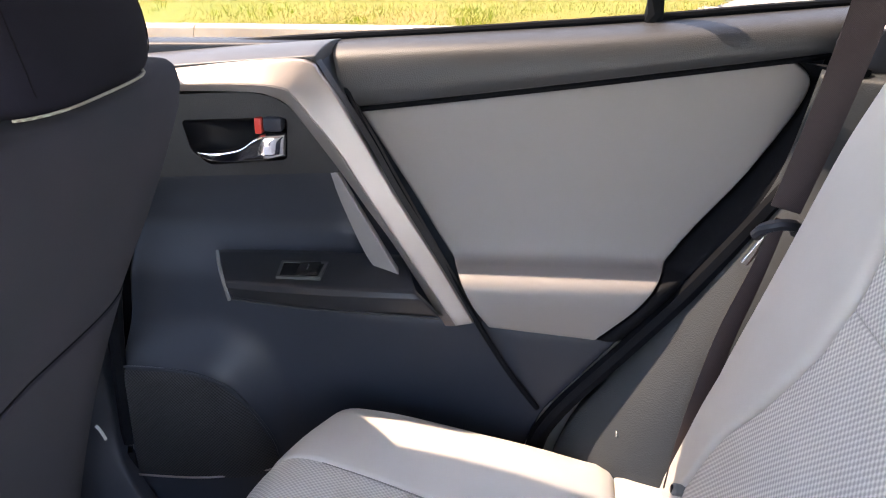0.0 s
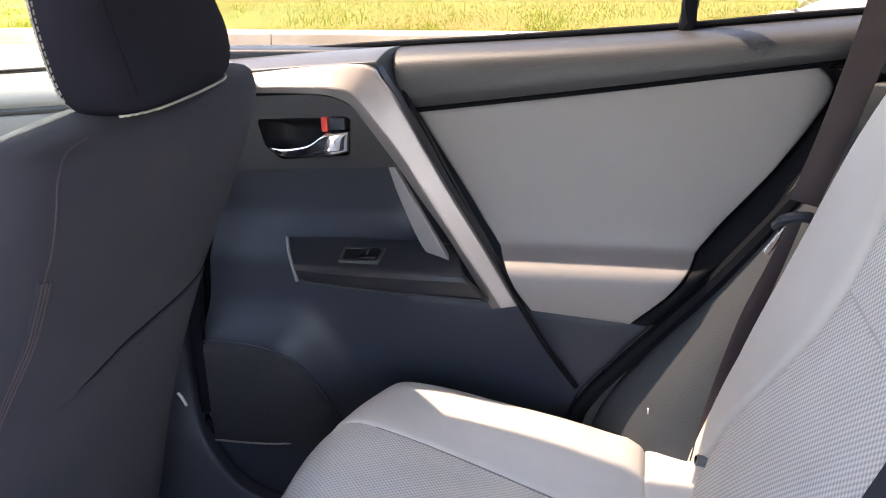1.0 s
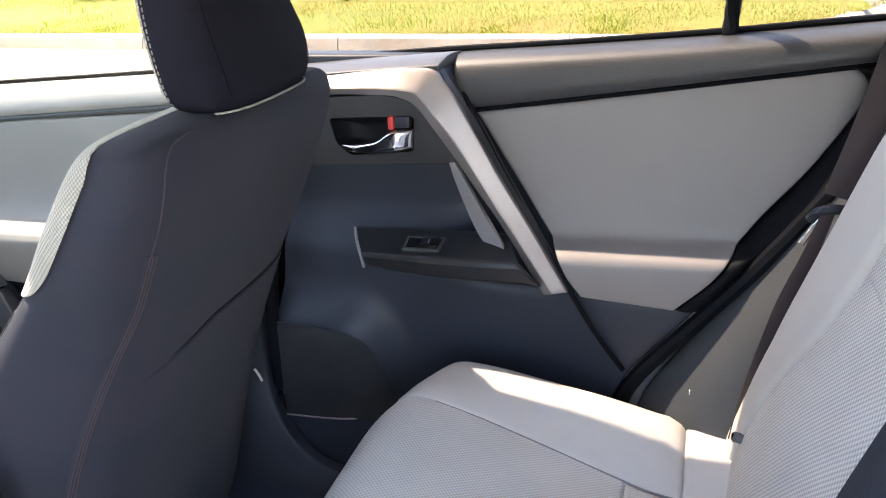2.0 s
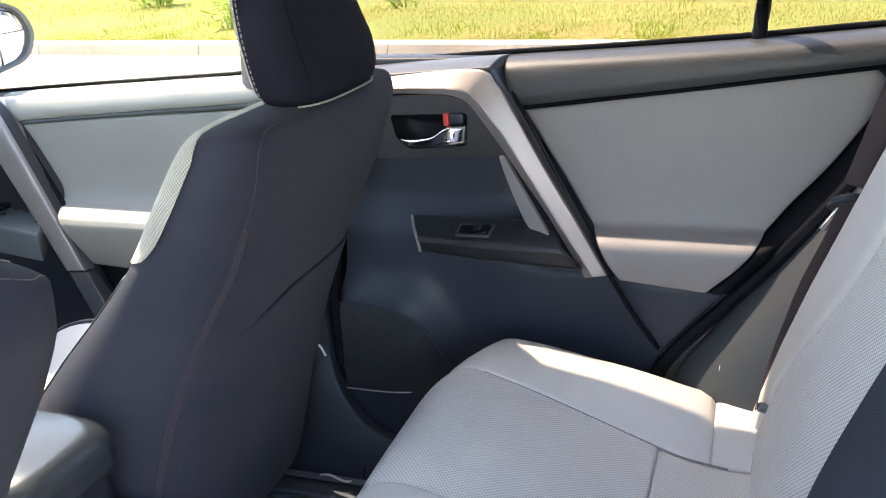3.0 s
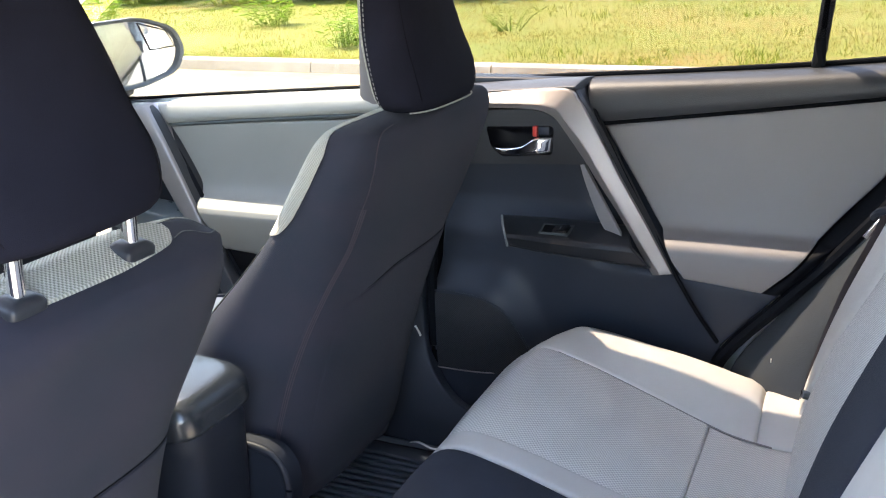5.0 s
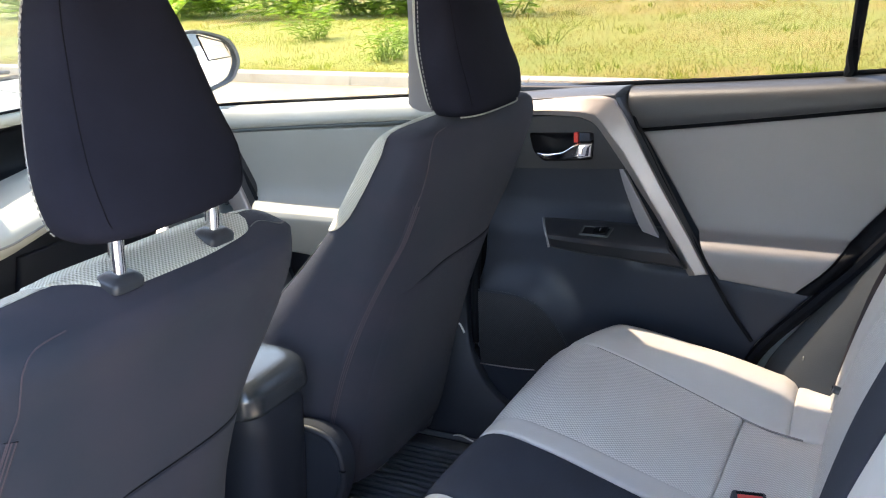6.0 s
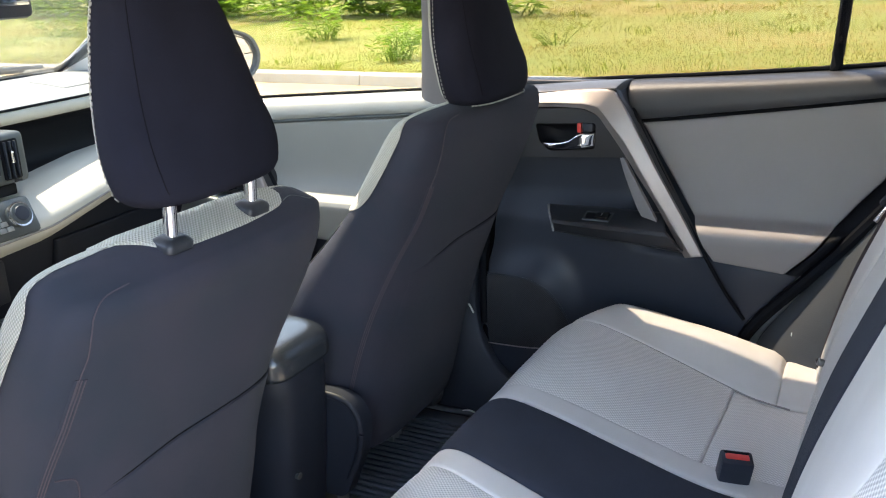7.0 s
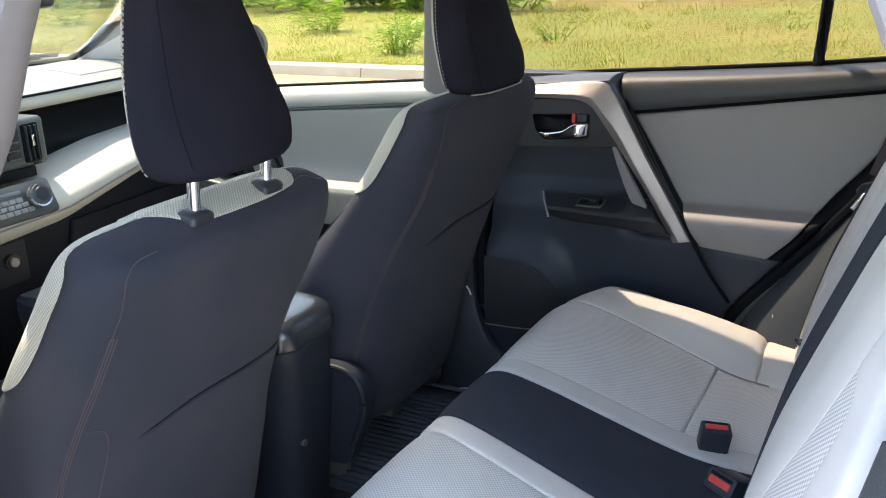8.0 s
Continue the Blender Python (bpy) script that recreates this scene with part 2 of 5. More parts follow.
def plate(outline, lift, back, depth, holes=()):
    """A plate cut along an outline, with holes. lift turns an outline's point into a place."""
    bm = bmesh.new()
    edges = []
    for ring in (outline, *holes):
        vs = [bm.verts.new(lift(*p)) for p in ring]
        edges += [bm.edges.new((vs[i], vs[(i + 1) % len(vs)])) for i in range(len(vs))]
    bmesh.ops.triangle_fill(bm, use_beauty=True, edges=edges)
    faces = bm.faces[:]
    out = bmesh.ops.extrude_face_region(bm, geom=faces)
    moved = [g for g in out["geom"] if isinstance(g, bmesh.types.BMVert)]
    for v in moved:
        v.co += Vector(back) * depth
    return bm


def round_ring(pts, r, seg=5):
    """A polygon with its corners rounded by r."""
    out = []
    n = len(pts)
    for i in range(n):
        a, b, c = (Vector(pts[(i + k) % n]) for k in (-1, 0, 1))
        d1, d2 = (a - b), (c - b)
        k = min(r, d1.length * 0.45, d2.length * 0.45)
        p, q = b + d1.normalized() * k, b + d2.normalized() * k
        for j in range(seg + 1):
            w = j / seg
            out.append(tuple((1 - w) ** 2 * p + 2 * w * (1 - w) * b + w * w * q))
    return out


def lerp_table(rows):
    """Reads a table of (key, values...) at any key, straight between its rows."""
    rows = sorted(rows)

    def at(k):
        if k <= rows[0][0]:
            return rows[0][1:]
        for a, b in zip(rows, rows[1:]):
            if k <= b[0]:
                w = (k - a[0]) / (b[0] - a[0])
                return tuple(p + (q - p) * w for p, q in zip(a[1:], b[1:]))
        return rows[-1][1:]
    return at


def smooth_table(rows):
    """The same along a curve through the rows that never overshoots them."""
    rows = sorted(rows)
    ks = [r[0] for r in rows]

    def slopes(j):
        d = [(b[j] - a[j]) / (b[0] - a[0]) for a, b in zip(rows, rows[1:])]
        inner = [0.0 if p * q <= 0 else 2 * p * q / (p + q) for p, q in zip(d, d[1:])]
        return [d[0], *inner, d[-1]]
    tang = [slopes(j) for j in range(1, len(rows[0]))]

    def at(k):
        k = min(max(k, ks[0]), ks[-1])
        i = max(q for q in range(len(ks) - 1) if ks[q] <= k)
        h = ks[i + 1] - ks[i]
        w = (k - ks[i]) / h
        a, b = rows[i], rows[i + 1]
        return tuple((1 + 2 * w) * (1 - w) ** 2 * a[j] + w * (1 - w) ** 2 * h * tang[j - 1][i] + w * w * (3 - 2 * w) * b[j] + w * w * (w - 1) * h * tang[j - 1][i + 1] for j in range(1, len(a)))
    return at


def smoothstep(a, b, x):
    t = min(max((x - a) / (b - a), 0), 1)
    return t * t * (3 - 2 * t)

# ---- outdoors: ground, kerb, grass ----
def ground_mat(name, a, b, scale, fine, rough=0.95, bump=0.5, third=None):
    m, t, p = nodes_of(name)
    tc = t.nodes.new("ShaderNodeTexCoord")
    n1, n2 = t.nodes.new("ShaderNodeTexNoise"), t.nodes.new("ShaderNodeTexNoise")
    for n, s in ((n1, scale), (n2, fine)):
        n.inputs["Scale"].default_value, n.inputs["Detail"].default_value = s, 8
        t.links.new(tc.outputs["Object"], n.inputs["Vector"])
    mixf = t.nodes.new("ShaderNodeMath")
    mixf.operation, mixf.inputs[1].default_value = "MULTIPLY_ADD", 0.5
    half = t.nodes.new("ShaderNodeMath")
    half.operation, half.inputs[1].default_value = "MULTIPLY", 0.5
    t.links.new(n1.outputs["Fac"], half.inputs[0])
    t.links.new(n2.outputs["Fac"], mixf.inputs[0])
    t.links.new(half.outputs[0], mixf.inputs[2])
    r = t.nodes.new("ShaderNodeValToRGB")
    r.color_ramp.elements[0].position, r.color_ramp.elements[1].position = 0.38, 0.62
    r.color_ramp.elements[0].color, r.color_ramp.elements[1].color = (*a, 1), (*b, 1)
    if third:
        e = r.color_ramp.elements.new(0.5)
        e.color = (*third, 1)
    t.links.new(mixf.outputs[0], r.inputs["Fac"])
    t.links.new(r.outputs["Color"], p.inputs["Base Color"])
    bp = t.nodes.new("ShaderNodeBump")
    bp.inputs["Strength"].default_value, bp.inputs["Distance"].default_value = bump, 0.02
    t.links.new(n2.outputs["Fac"], bp.inputs["Height"])
    t.links.new(bp.outputs["Normal"], p.inputs["Normal"])
    p.inputs["Roughness"].default_value = rough
    return m


def blade_mat(name, cols, dry=0.0):
    """Leaves and blades: each one takes its colour by chance from a range."""
    m, t, p = nodes_of(name)
    g = t.nodes.new("ShaderNodeNewGeometry")
    r = t.nodes.new("ShaderNodeValToRGB")
    while len(r.color_ramp.elements) < len(cols):
        r.color_ramp.elements.new(0.5)
    for i, c in enumerate(cols):
        r.color_ramp.elements[i].position = i / (len(cols) - 1)
        r.color_ramp.elements[i].color = (*c, 1)
    t.links.new(g.outputs["Random Per Island"], r.inputs["Fac"])
    tc, n = t.nodes.new("ShaderNodeTexCoord"), t.nodes.new("ShaderNodeTexNoise")
    n.inputs["Scale"].default_value, n.inputs["Detail"].default_value = 0.22, 4
    t.links.new(tc.outputs["Object"], n.inputs["Vector"])
    rg = t.nodes.new("ShaderNodeMapRange")
    rg.inputs["From Min"].default_value, rg.inputs["From Max"].default_value, rg.inputs["To Max"].default_value = 0.46, 0.62, dry
    t.links.new(n.outputs["Fac"], rg.inputs["Value"])
    mx = t.nodes.new("ShaderNodeMix")
    mx.data_type = "RGBA"
    mx.inputs["B"].default_value = (0.42, 0.23, 0.04, 1)
    t.links.new(rg.outputs["Result"], mx.inputs["Factor"])
    t.links.new(r.outputs["Color"], mx.inputs["A"])
    t.links.new(mx.outputs["Result"], p.inputs["Base Color"])
    p.inputs["Roughness"].default_value = 0.7
    p.inputs["Specular IOR Level"].default_value = 0.25
    thin, both = t.nodes.new("ShaderNodeBsdfTranslucent"), t.nodes.new("ShaderNodeMixShader")
    both.inputs["Fac"].default_value = 0.6
    t.links.new(mx.outputs["Result"], thin.inputs["Color"])
    t.links.new(p.outputs["BSDF"], both.inputs[1])
    t.links.new(thin.outputs["BSDF"], both.inputs[2])
    t.links.new(both.outputs["Shader"], t.nodes["Material Output"].inputs["Surface"])
    return m


M["road"] = ground_mat("sandy_road", (0.28, 0.255, 0.22), (0.39, 0.36, 0.315), 0.7, 40)
M["sand"] = ground_mat("sandy_gravel", (0.34, 0.23, 0.11), (0.52, 0.40, 0.24), 2.0, 30, bump=0.4)
M["shoulder"] = ground_mat("sandy_shoulder", (0.20, 0.135, 0.07), (0.41, 0.36, 0.28), 0.9, 14, third=(0.34, 0.29, 0.21))
M["kerb"] = ground_mat("old_concrete", (0.40, 0.33, 0.25), (0.58, 0.51, 0.41), 1.5, 30, bump=0.3)
M["soil"] = ground_mat("dry_grass_soil", (0.27, 0.160, 0.040), (0.150, 0.195, 0.028), 0.24, 14, bump=0.2, third=(0.205, 0.205, 0.028))
M["blade"] = blade_mat("grass_blades", [(0.18, 0.250, 0.028), (0.22, 0.270, 0.034), (0.28, 0.265, 0.042), (0.35, 0.250, 0.052)], 0.75)
M["tuft"] = blade_mat("tuft_blades", [(0.16, 0.24, 0.014), (0.22, 0.30, 0.02), (0.28, 0.33, 0.03)], 0.3)
M["leaf"] = blade_mat("weed_leaves", [(0.15, 0.25, 0.025), (0.22, 0.34, 0.04), (0.30, 0.42, 0.06)])


def kerb_y(x):
    """The kerb's front edge runs nearly along the car, and turns away into a drive."""
    return 8.75 - 0.07 * (x + 4) + (0.55 * max(0, x + 0.2) ** 2)


def rise(x, y):
    """Height of the verge behind the kerb."""
    d = y - kerb_y(x) - 0.3
    return 0.14 + 0.012 * max(0, d) + 0.03 * noise.noise(Vector((x * 0.3, y * 0.3, 0)))


bm = bmesh.new()
for q in ((-400, -300), (400, -300), (400, 500), (-400, 500)):
    bm.verts.new((*q, 0))
bm.faces.new(bm.verts)
ground = part("ground", bm, "road")
tagged(ground, "pale sandy asphalt road and drive", "ground", kind="structure")

bm = bmesh.new()
xs = [-60 + i * 2.0 for i in range(27)] + [-7 + i * 0.3 for i in range(30)]
grid = []
for x in xs:
    y0 = kerb_y(x) + 0.22
    grid.append([bm.verts.new((x, y0 + (q ** 2) * (140 - y0), rise(x, y0 + (q ** 2) * (140 - y0)))) for q in [i / 40 for i in range(41)]])
for a, b in zip(grid, grid[1:]):
    for i in range(40):
        bm.faces.new((a[i], b[i], b[i + 1], a[i + 1]))
verge = part("grass_verge", bm, "soil")
tagged(verge, "sloping verge of dry patchy grass behind the kerb", "verge", kind="structure")

bm = bmesh.new()
rows = []
for i in range(160):
    x = -30 + 0.2 * i
    wide = 0.75 + 0.35 * noise.noise(Vector((x * 0.7, 2, 0))) + 0.12 * noise.noise(Vector((x * 3, 4, 0)))
    rows.append([bm.verts.new((x, kerb_y(x) + 0.05 - wide * q, 0.004 + 0.02 * (1 - q) ** 2 * q * 4)) for q in (0, 0.3, 0.7, 1)])
for a, b in zip(rows, rows[1:]):
    for i in range(3):
        bm.faces.new((a[i], a[i + 1], b[i + 1], b[i]))
tagged(part("gutter_sand", bm, "sand"), "loose orange sand and gravel washed along the kerb", "sand", kind="stuff")

bm = bmesh.new()
rows = []
for i in range(60):
    x = -32 + 1.2 * i
    y0, y1 = 1.75 + 0.3 * noise.noise(Vector((x * 0.9, 7, 0))), min(kerb_y(x) - 0.3, 9 + 0.05 * (x + 30))
    rows.append([bm.verts.new((x, y0 + (y1 - y0) * q, 0.0025)) for q in (0, 0.3, 0.7, 1)])
for a, b in zip(rows, rows[1:]):
    for i in range(3):
        bm.faces.new((a[i], a[i + 1], b[i + 1], b[i]))
tagged(part("road_shoulder", bm, "shoulder"), "sandy tan shoulder of the road beside the car", "road", kind="structure")

kerb = thing("kerb", (-5, 8.8, 0), "weathered pale concrete kerb along the verge", "kerb", kind="structure")
bx = -30.0
rnd = random.Random(4)
while bx < 1.55:
    length = 2.4 if bx < -1 else 0.5
    a, b = bx, min(bx + length - 0.012, 1.6)
    bm = bmesh.new()
    prof = [(0.0, -0.05), (0.015, 0.06), (0.03, 0.125), (0.06, 0.148), (0.20, 0.150), (0.235, 0.142), (0.24, 0.0)]
    rings = []
    for k in range(7):
        x = a + (b - a) * k / 6
        dy = kerb_y(x)
        dirn = Vector((1, (kerb_y(x + 0.01) - dy) / 0.01, 0)).normalized()
        nrm = Vector((-dirn.y, dirn.x, 0))
        wob = 0.006 * noise.noise(Vector((x * 3, 0, 3)))
        rings.append([bm.verts.new(Vector((x, dy, 0)) + nrm * p[0] + Vector((0, 0, p[1] + wob))) for p in prof])
    for p, q in zip(rings, rings[1:]):
        for i in range(len(prof) - 1):
            bm.faces.new((p[i], q[i], q[i + 1], p[i + 1]))
    bm.faces.new(rings[0])
    bm.faces.new(rings[-1][::-1])
    part("kerb_stone", bm, "kerb", kerb)
    bx += length


def blades(count, area, height, width, lean, seed, keep=None):
    """Many single bent blades on the verge, in one mesh."""
    r = random.Random(seed)
    vs, fs = [], []
    x0, x1, y0, y1 = area
    made = 0
    while made < count:
        x, q = r.uniform(x0, x1), r.random() ** 1.8
        y = kerb_y(x) + 0.25 + q * (y1 - y0)
        if keep and not keep(x, y, r):
            continue
        made += 1
        h, w = height * r.uniform(0.5, 1.3), width * r.uniform(0.7, 1.4) * (1 + 0.05 * (y - y0))
        a = r.uniform(0, 6.283)
        d = Vector((math.cos(a), math.sin(a), 0))
        b = Vector((r.uniform(-1, 1), r.uniform(-1, 1), 0)) * lean * h
        p = Vector((x, y, rise(x, y) - 0.01))
        k = len(vs)
        vs += [p - d * w, p + d * w, p + b * 0.4 + d * w * 0.7 + Vector((0, 0, h * 0.6)), p + b * 0.4 - d * w * 0.7 + Vector((0, 0, h * 0.6)), p + b + Vector((0, 0, h))]
        fs += [(k, k + 1, k + 2, k + 3), (k + 3, k + 2, k + 4)]
    me = bpy.data.meshes.new("grass")
    me.from_pydata(vs, [], fs)
    return me


def patchy(x, y, r):
    return r.random() < 0.25 + 1.2 * (noise.noise(Vector((x * 0.8, y * 0.5, 5))) + 0.4)


grass = new("grass", blades(210000, (-26, 2, 9, 34), 0.034, 0.0030, 0.8, 11, patchy))
grass.data.materials.append(M["blade"])
tagged(grass, "short sunlit grass, yellow-green with dry patches", "grass", kind="stuff")


def clumps(x, y, _):
    return noise.noise(Vector((x * 1.7, y * 1.1, 9))) > 0.32


tufts = new("grass_tufts", blades(5000, (-26, 2, 9, 30), 0.10, 0.004, 0.8, 12, clumps))
tufts.data.materials.append(M["tuft"])
tagged(tufts, "taller green grass tufts scattered in the verge", "grass", kind="stuff")


def weed(at, height, spread, count, seed, name="weed", label="leafy green weed clump on the verge"):
    """A clump of stems with narrow leaves all along them."""
    r = random.Random(seed)
    th = thing(name, at, label, name.replace("_", " "))
    bm = bmesh.new()
    lv, lf = [], []
    for i in range(count):
        a = r.uniform(0, 6.283)
        d = Vector((math.cos(a), math.sin(a), 0))
        root = Vector(at) + d * spread * 0.5 * r.random()
        h = height * r.uniform(0.5, 1.1)
        tip = root + d * spread * r.uniform(0.1, 0.8) + Vector((0, 0, h))
        c = spline([root, root.lerp(tip, 0.5) + Vector((0, 0, h * 0.12)), tip])
        tube([c(0), c(0.5), c(1)], lambda u: 0.006 * (1.2 - u), 4, n=4, bm=bm)
        for k in range(9):
            u = 0.15 + 0.85 * k / 8
            p = c(u)
            b = r.uniform(0, 6.283)
            o = Vector((math.cos(b), math.sin(b), r.uniform(-0.1, 0.6))).normalized()
            s = o.cross(Vector((0, 0, 1))).normalized() * 0.13 * height * r.uniform(0.25, 0.45)
            ln = height * r.uniform(0.16, 0.3)
            j = len(lv)
            lv += [p, p + o * ln * 0.5 + s, p + o * ln - Vector((0, 0, ln * 0.25)), p + o * ln * 0.5 - s]
            lf += [(j, j + 1, j + 2, j + 3)]
    part("stems", bm, "leaf", th)
    me = bpy.data.meshes.new("leaves")
    me.from_pydata([q - Vector((0, 0, 0)) for q in lv], [], lf)
    me.materials.append(M["leaf"])
    ob = new("leaves", me)
    ob.parent = th
    ob.matrix_parent_inverse = Matrix.Translation(-HOME[th.name])
    return th


def on_verge(x, y):
    return (x, y, rise(x, y))


weed(on_verge(-6.3, 10.3), 0.5, 0.5, 26, 1)
weed(on_verge(-9.3, 13.0), 0.6, 0.6, 24, 2)
weed(on_verge(-7.2, 12.4), 0.35, 0.5, 18, 3)
weed(on_verge(-13.5, 13.2), 0.6, 0.7, 22, 4)
weed(on_verge(-17.0, 14.0), 0.6, 0.8, 22, 5)
weed(on_verge(-4.6, 12.0), 0.25, 0.4, 12, 6)
rnd = random.Random(9)
for i in range(14):
    x = -8 - i * 1.35 + rnd.uniform(-0.6, 0.6)
    y = 17.5 + rnd.uniform(-1.2, 1.6) - 0.25 * (x + 8)
    weed(on_verge(x, y), rnd.uniform(1.2, 1.9), rnd.uniform(1.3, 1.9), 46, 20 + i, "bush", "dense green bush at the back of the verge")

# ---- car body: floor, pillars, roof, sills ----
body = thing("car_body", (0, 0.42, 0.3), "shell of a family car with pale headliner and black lower trim", "car body", kind="structure")
YC = 0.42


def mirrored(bm):
    """The same on the driver's side."""
    for v in bm.verts:
        v.co.y = 2 * YC - v.co.y
    bmesh.ops.reverse_faces(bm, faces=bm.faces)
    return bm


# Side wall in cross-section: inner y of the passenger side by height.
inner = lerp_table([(0.3, 1.10), (0.9, 1.16), (1.2, 1.225), (1.3, 1.19), (1.45, 1.10), (1.55, 1.02)])
part("floor_pan", block((-2.0, -0.36, 0.28), (1.3, 1.20, 0.370), 0.01), "carpet", body)
part("underside", block((-2.2, -0.42, 0.18), (2.0, 1.26, 0.275), 0.02), "seal", body)


def roof_sheet(lift, edge):
    def S(u, v):
        x = -0.82 + 2.50 * u
        y = YC + (v - 0.5) * 2 * edge
        return Vector((x, y, 1.535 + lift - 0.05 * (2 * v - 1) ** 4 + 0.06 * math.sin(math.pi * min(1, u * 0.9 + 0.1))))
    return S


part("headliner", sheet(roof_sheet(0, 0.62), 2.7, 1.2, (0, 0, 1), 0.03, 0.01, 16, 12), "roof_cloth", body)
part("roof_skin", sheet(roof_sheet(0.045, 0.66), 2.7, 1.3, (0, 0, 1), 0.012, 0.01, 16, 12), "paint", body)


def pillar(path, widths, thick, side=False):
    """A column of a soft oblong section along path; widths along x, thickness along y."""
    c = spline(path)
    bm = bmesh.new()
    rings = []
    for i in range(13):
        u = i / 12
        p, w = c(u), widths[0] + (widths[1] - widths[0]) * u
        ring = []
        for k in range(16):
            a = k * math.pi / 8
            ca, sa = math.cos(a), math.sin(a)
            ring.append(bm.verts.new(p + Vector((w / 2 * math.copysign(abs(ca) ** 0.6, ca), thick / 2 * math.copysign(abs(sa) ** 0.6, sa), 0))))
        rings.append(ring)
    for a, b in zip(rings, rings[1:]):
        for k in range(16):
            bm.faces.new((a[k], a[(k + 1) % 16], b[(k + 1) % 16], b[k]))
    bm.faces.new(rings[0][::-1])
    bm.faces.new(rings[-1])
    return mirrored(bm) if side else bm


B_DRIVER = [(-0.60, 1.19, 1.06), (-0.55, 1.185, 1.2), (-0.512, 1.15, 1.30), (-0.470, 1.12, 1.43), (-0.445, 1.06, 1.54)]
B_PATH = [(-0.715, 1.19, 1.06), (-0.71, 1.185, 1.2), (-0.69, 1.15, 1.35), (-0.655, 1.06, 1.54)]
for side in (False, True):
    # These trims and seals carry their shade in the base colour.
    part("pillar_trim", pillar(B_DRIVER if side else B_PATH, (0.17, 0.12) if side else (0.20, 0.15), 0.07, side), "headliner", body, "pale grey upper pillar trim, darkened as if shaded")
    part("lower_pillar", pillar([(-0.725, 1.13, 0.30), (-0.725, 1.12, 0.7), (-0.715, 1.17, 1.07)], (0.12, 0.14), 0.10, side), "seal", body)
    dx = 0.016 if side else 0.0
    part("pillar_trim", pillar([(0.56 + dx, 1.20, 1.19), (0.482 + dx, 1.16, 1.32), (0.428 + dx, 1.12, 1.43), (0.385 + dx, 1.06, 1.54)], (0.29, 0.28), 0.08, side), "headliner", body, "pale grey rear pillar trim, darkened as if shaded")
    bm = tube([(0.425 + dx, 1.185, 1.19), (0.342 + dx, 1.165, 1.32), (0.288 + dx, 1.13, 1.43), (0.245 + dx, 1.08, 1.54)], 0.011, 8, n=14)
    part("opening_seal", mirrored(bm) if side else bm, "headliner", body, "pale grey door seal, darkened as if shaded")
    part("windscreen_pillar", pillar([(-1.93, 1.10, 1.15), (-1.76, 1.085, 1.235), (-1.60, 1.055, 1.325), (-1.35, 1.03, 1.43), (-1.05, 0.99, 1.535)], (0.26, 0.12), 0.09, side), "roof_cloth", body, "pale grey windscreen pillar trim")
    bm = tube([(-1.02, 1.06, 1.535), (-0.3, 1.09, 1.55), (0.5, 1.075, 1.55), (1.4, 1.02, 1.5)], 0.05, 10, n=14)
    part("roof_rail", mirrored(bm) if side else bm, "headliner", body)
    bm = block((-1.95, 1.05, 0.28), (0.2, 1.30, 0.44), 0.03)
    part("sill", mirrored(bm) if side else bm, "plastic", body)
    bm = block((0.42, 1.15, 0.28), (1.7, 1.32, 1.15), 0.05)
    part("rear_quarter", mirrored(bm) if side else bm, "plastic", body)
part("pillar_core", block((-0.84, 1.205, 0.40), (-0.56, 1.262, 1.10), 0.01), "seal", body)
part("door_opening", block((0.14, 1.216, 0.38), (0.60, 1.226, 1.185), 0.003), "seal", body)
for side in (False, True):
    bm = block((0.335, 1.132, 0.38), (1.6, 1.150, 1.20), 0.006)
    part("quarter_panel", mirrored(bm) if side else bm, "plastic", body)
part("bulkhead", block((-2.05, -0.36, 0.28), (-1.95, 1.2, 1.05), 0.02), "plastic", body)
part("tailgate", block((1.62, -0.4, 0.28), (1.72, 1.24, 1.1), 0.03), "plastic", body)
part("cowl", block((-2.7, -0.35, 1.0), (-1.91, 1.19, 1.165), 0.04), "paint", body)
part("cowl_edge", tube([(-1.90, -0.2, 1.197), (-1.90, 0.9, 1.197), (-1.88, 1.03, 1.205), (-1.76, 1.03, 1.26), (-1.62, 1.005, 1.33), (-1.45, 0.985, 1.395), (-1.2, 0.95, 1.48)], 0.009, 8), "seal", body)
wiper = part("wiper_arm", tube([(-1.96, 0.20, 1.205), (-1.93, 0.55, 1.222), (-1.90, 0.93, 1.215)], 0.008, 6), "seal", body)
part("wiper_blade", tube([(-1.93, 0.42, 1.212), (-1.90, 0.70, 1.226), (-1.885, 0.98, 1.218)], 0.006, 6), "rubber", wiper)
foot_edge = spline([(-0.655, 1.115, 1.05), (-0.652, 1.10, 0.85), (-0.640, 1.092, 0.70), (-0.633, 1.084, 0.62), (-0.619, 1.072, 0.570), (-0.583, 1.062, 0.512), (-0.530, 1.058, 0.474), (-0.43, 1.058, 0.452), (-0.30, 1.058, 0.447), (-0.12, 1.058, 0.447)])
foot_mid = spline([(-0.73, 1.075, 1.05), (-0.73, 1.062, 0.85), (-0.725, 1.052, 0.70), (-0.722, 1.045, 0.60), (-0.715, 1.040, 0.525), (-0.680, 1.036, 0.470), (-0.60, 1.036, 0.446), (-0.47, 1.036, 0.436), (-0.30, 1.036, 0.434), (-0.12, 1.036, 0.434)])
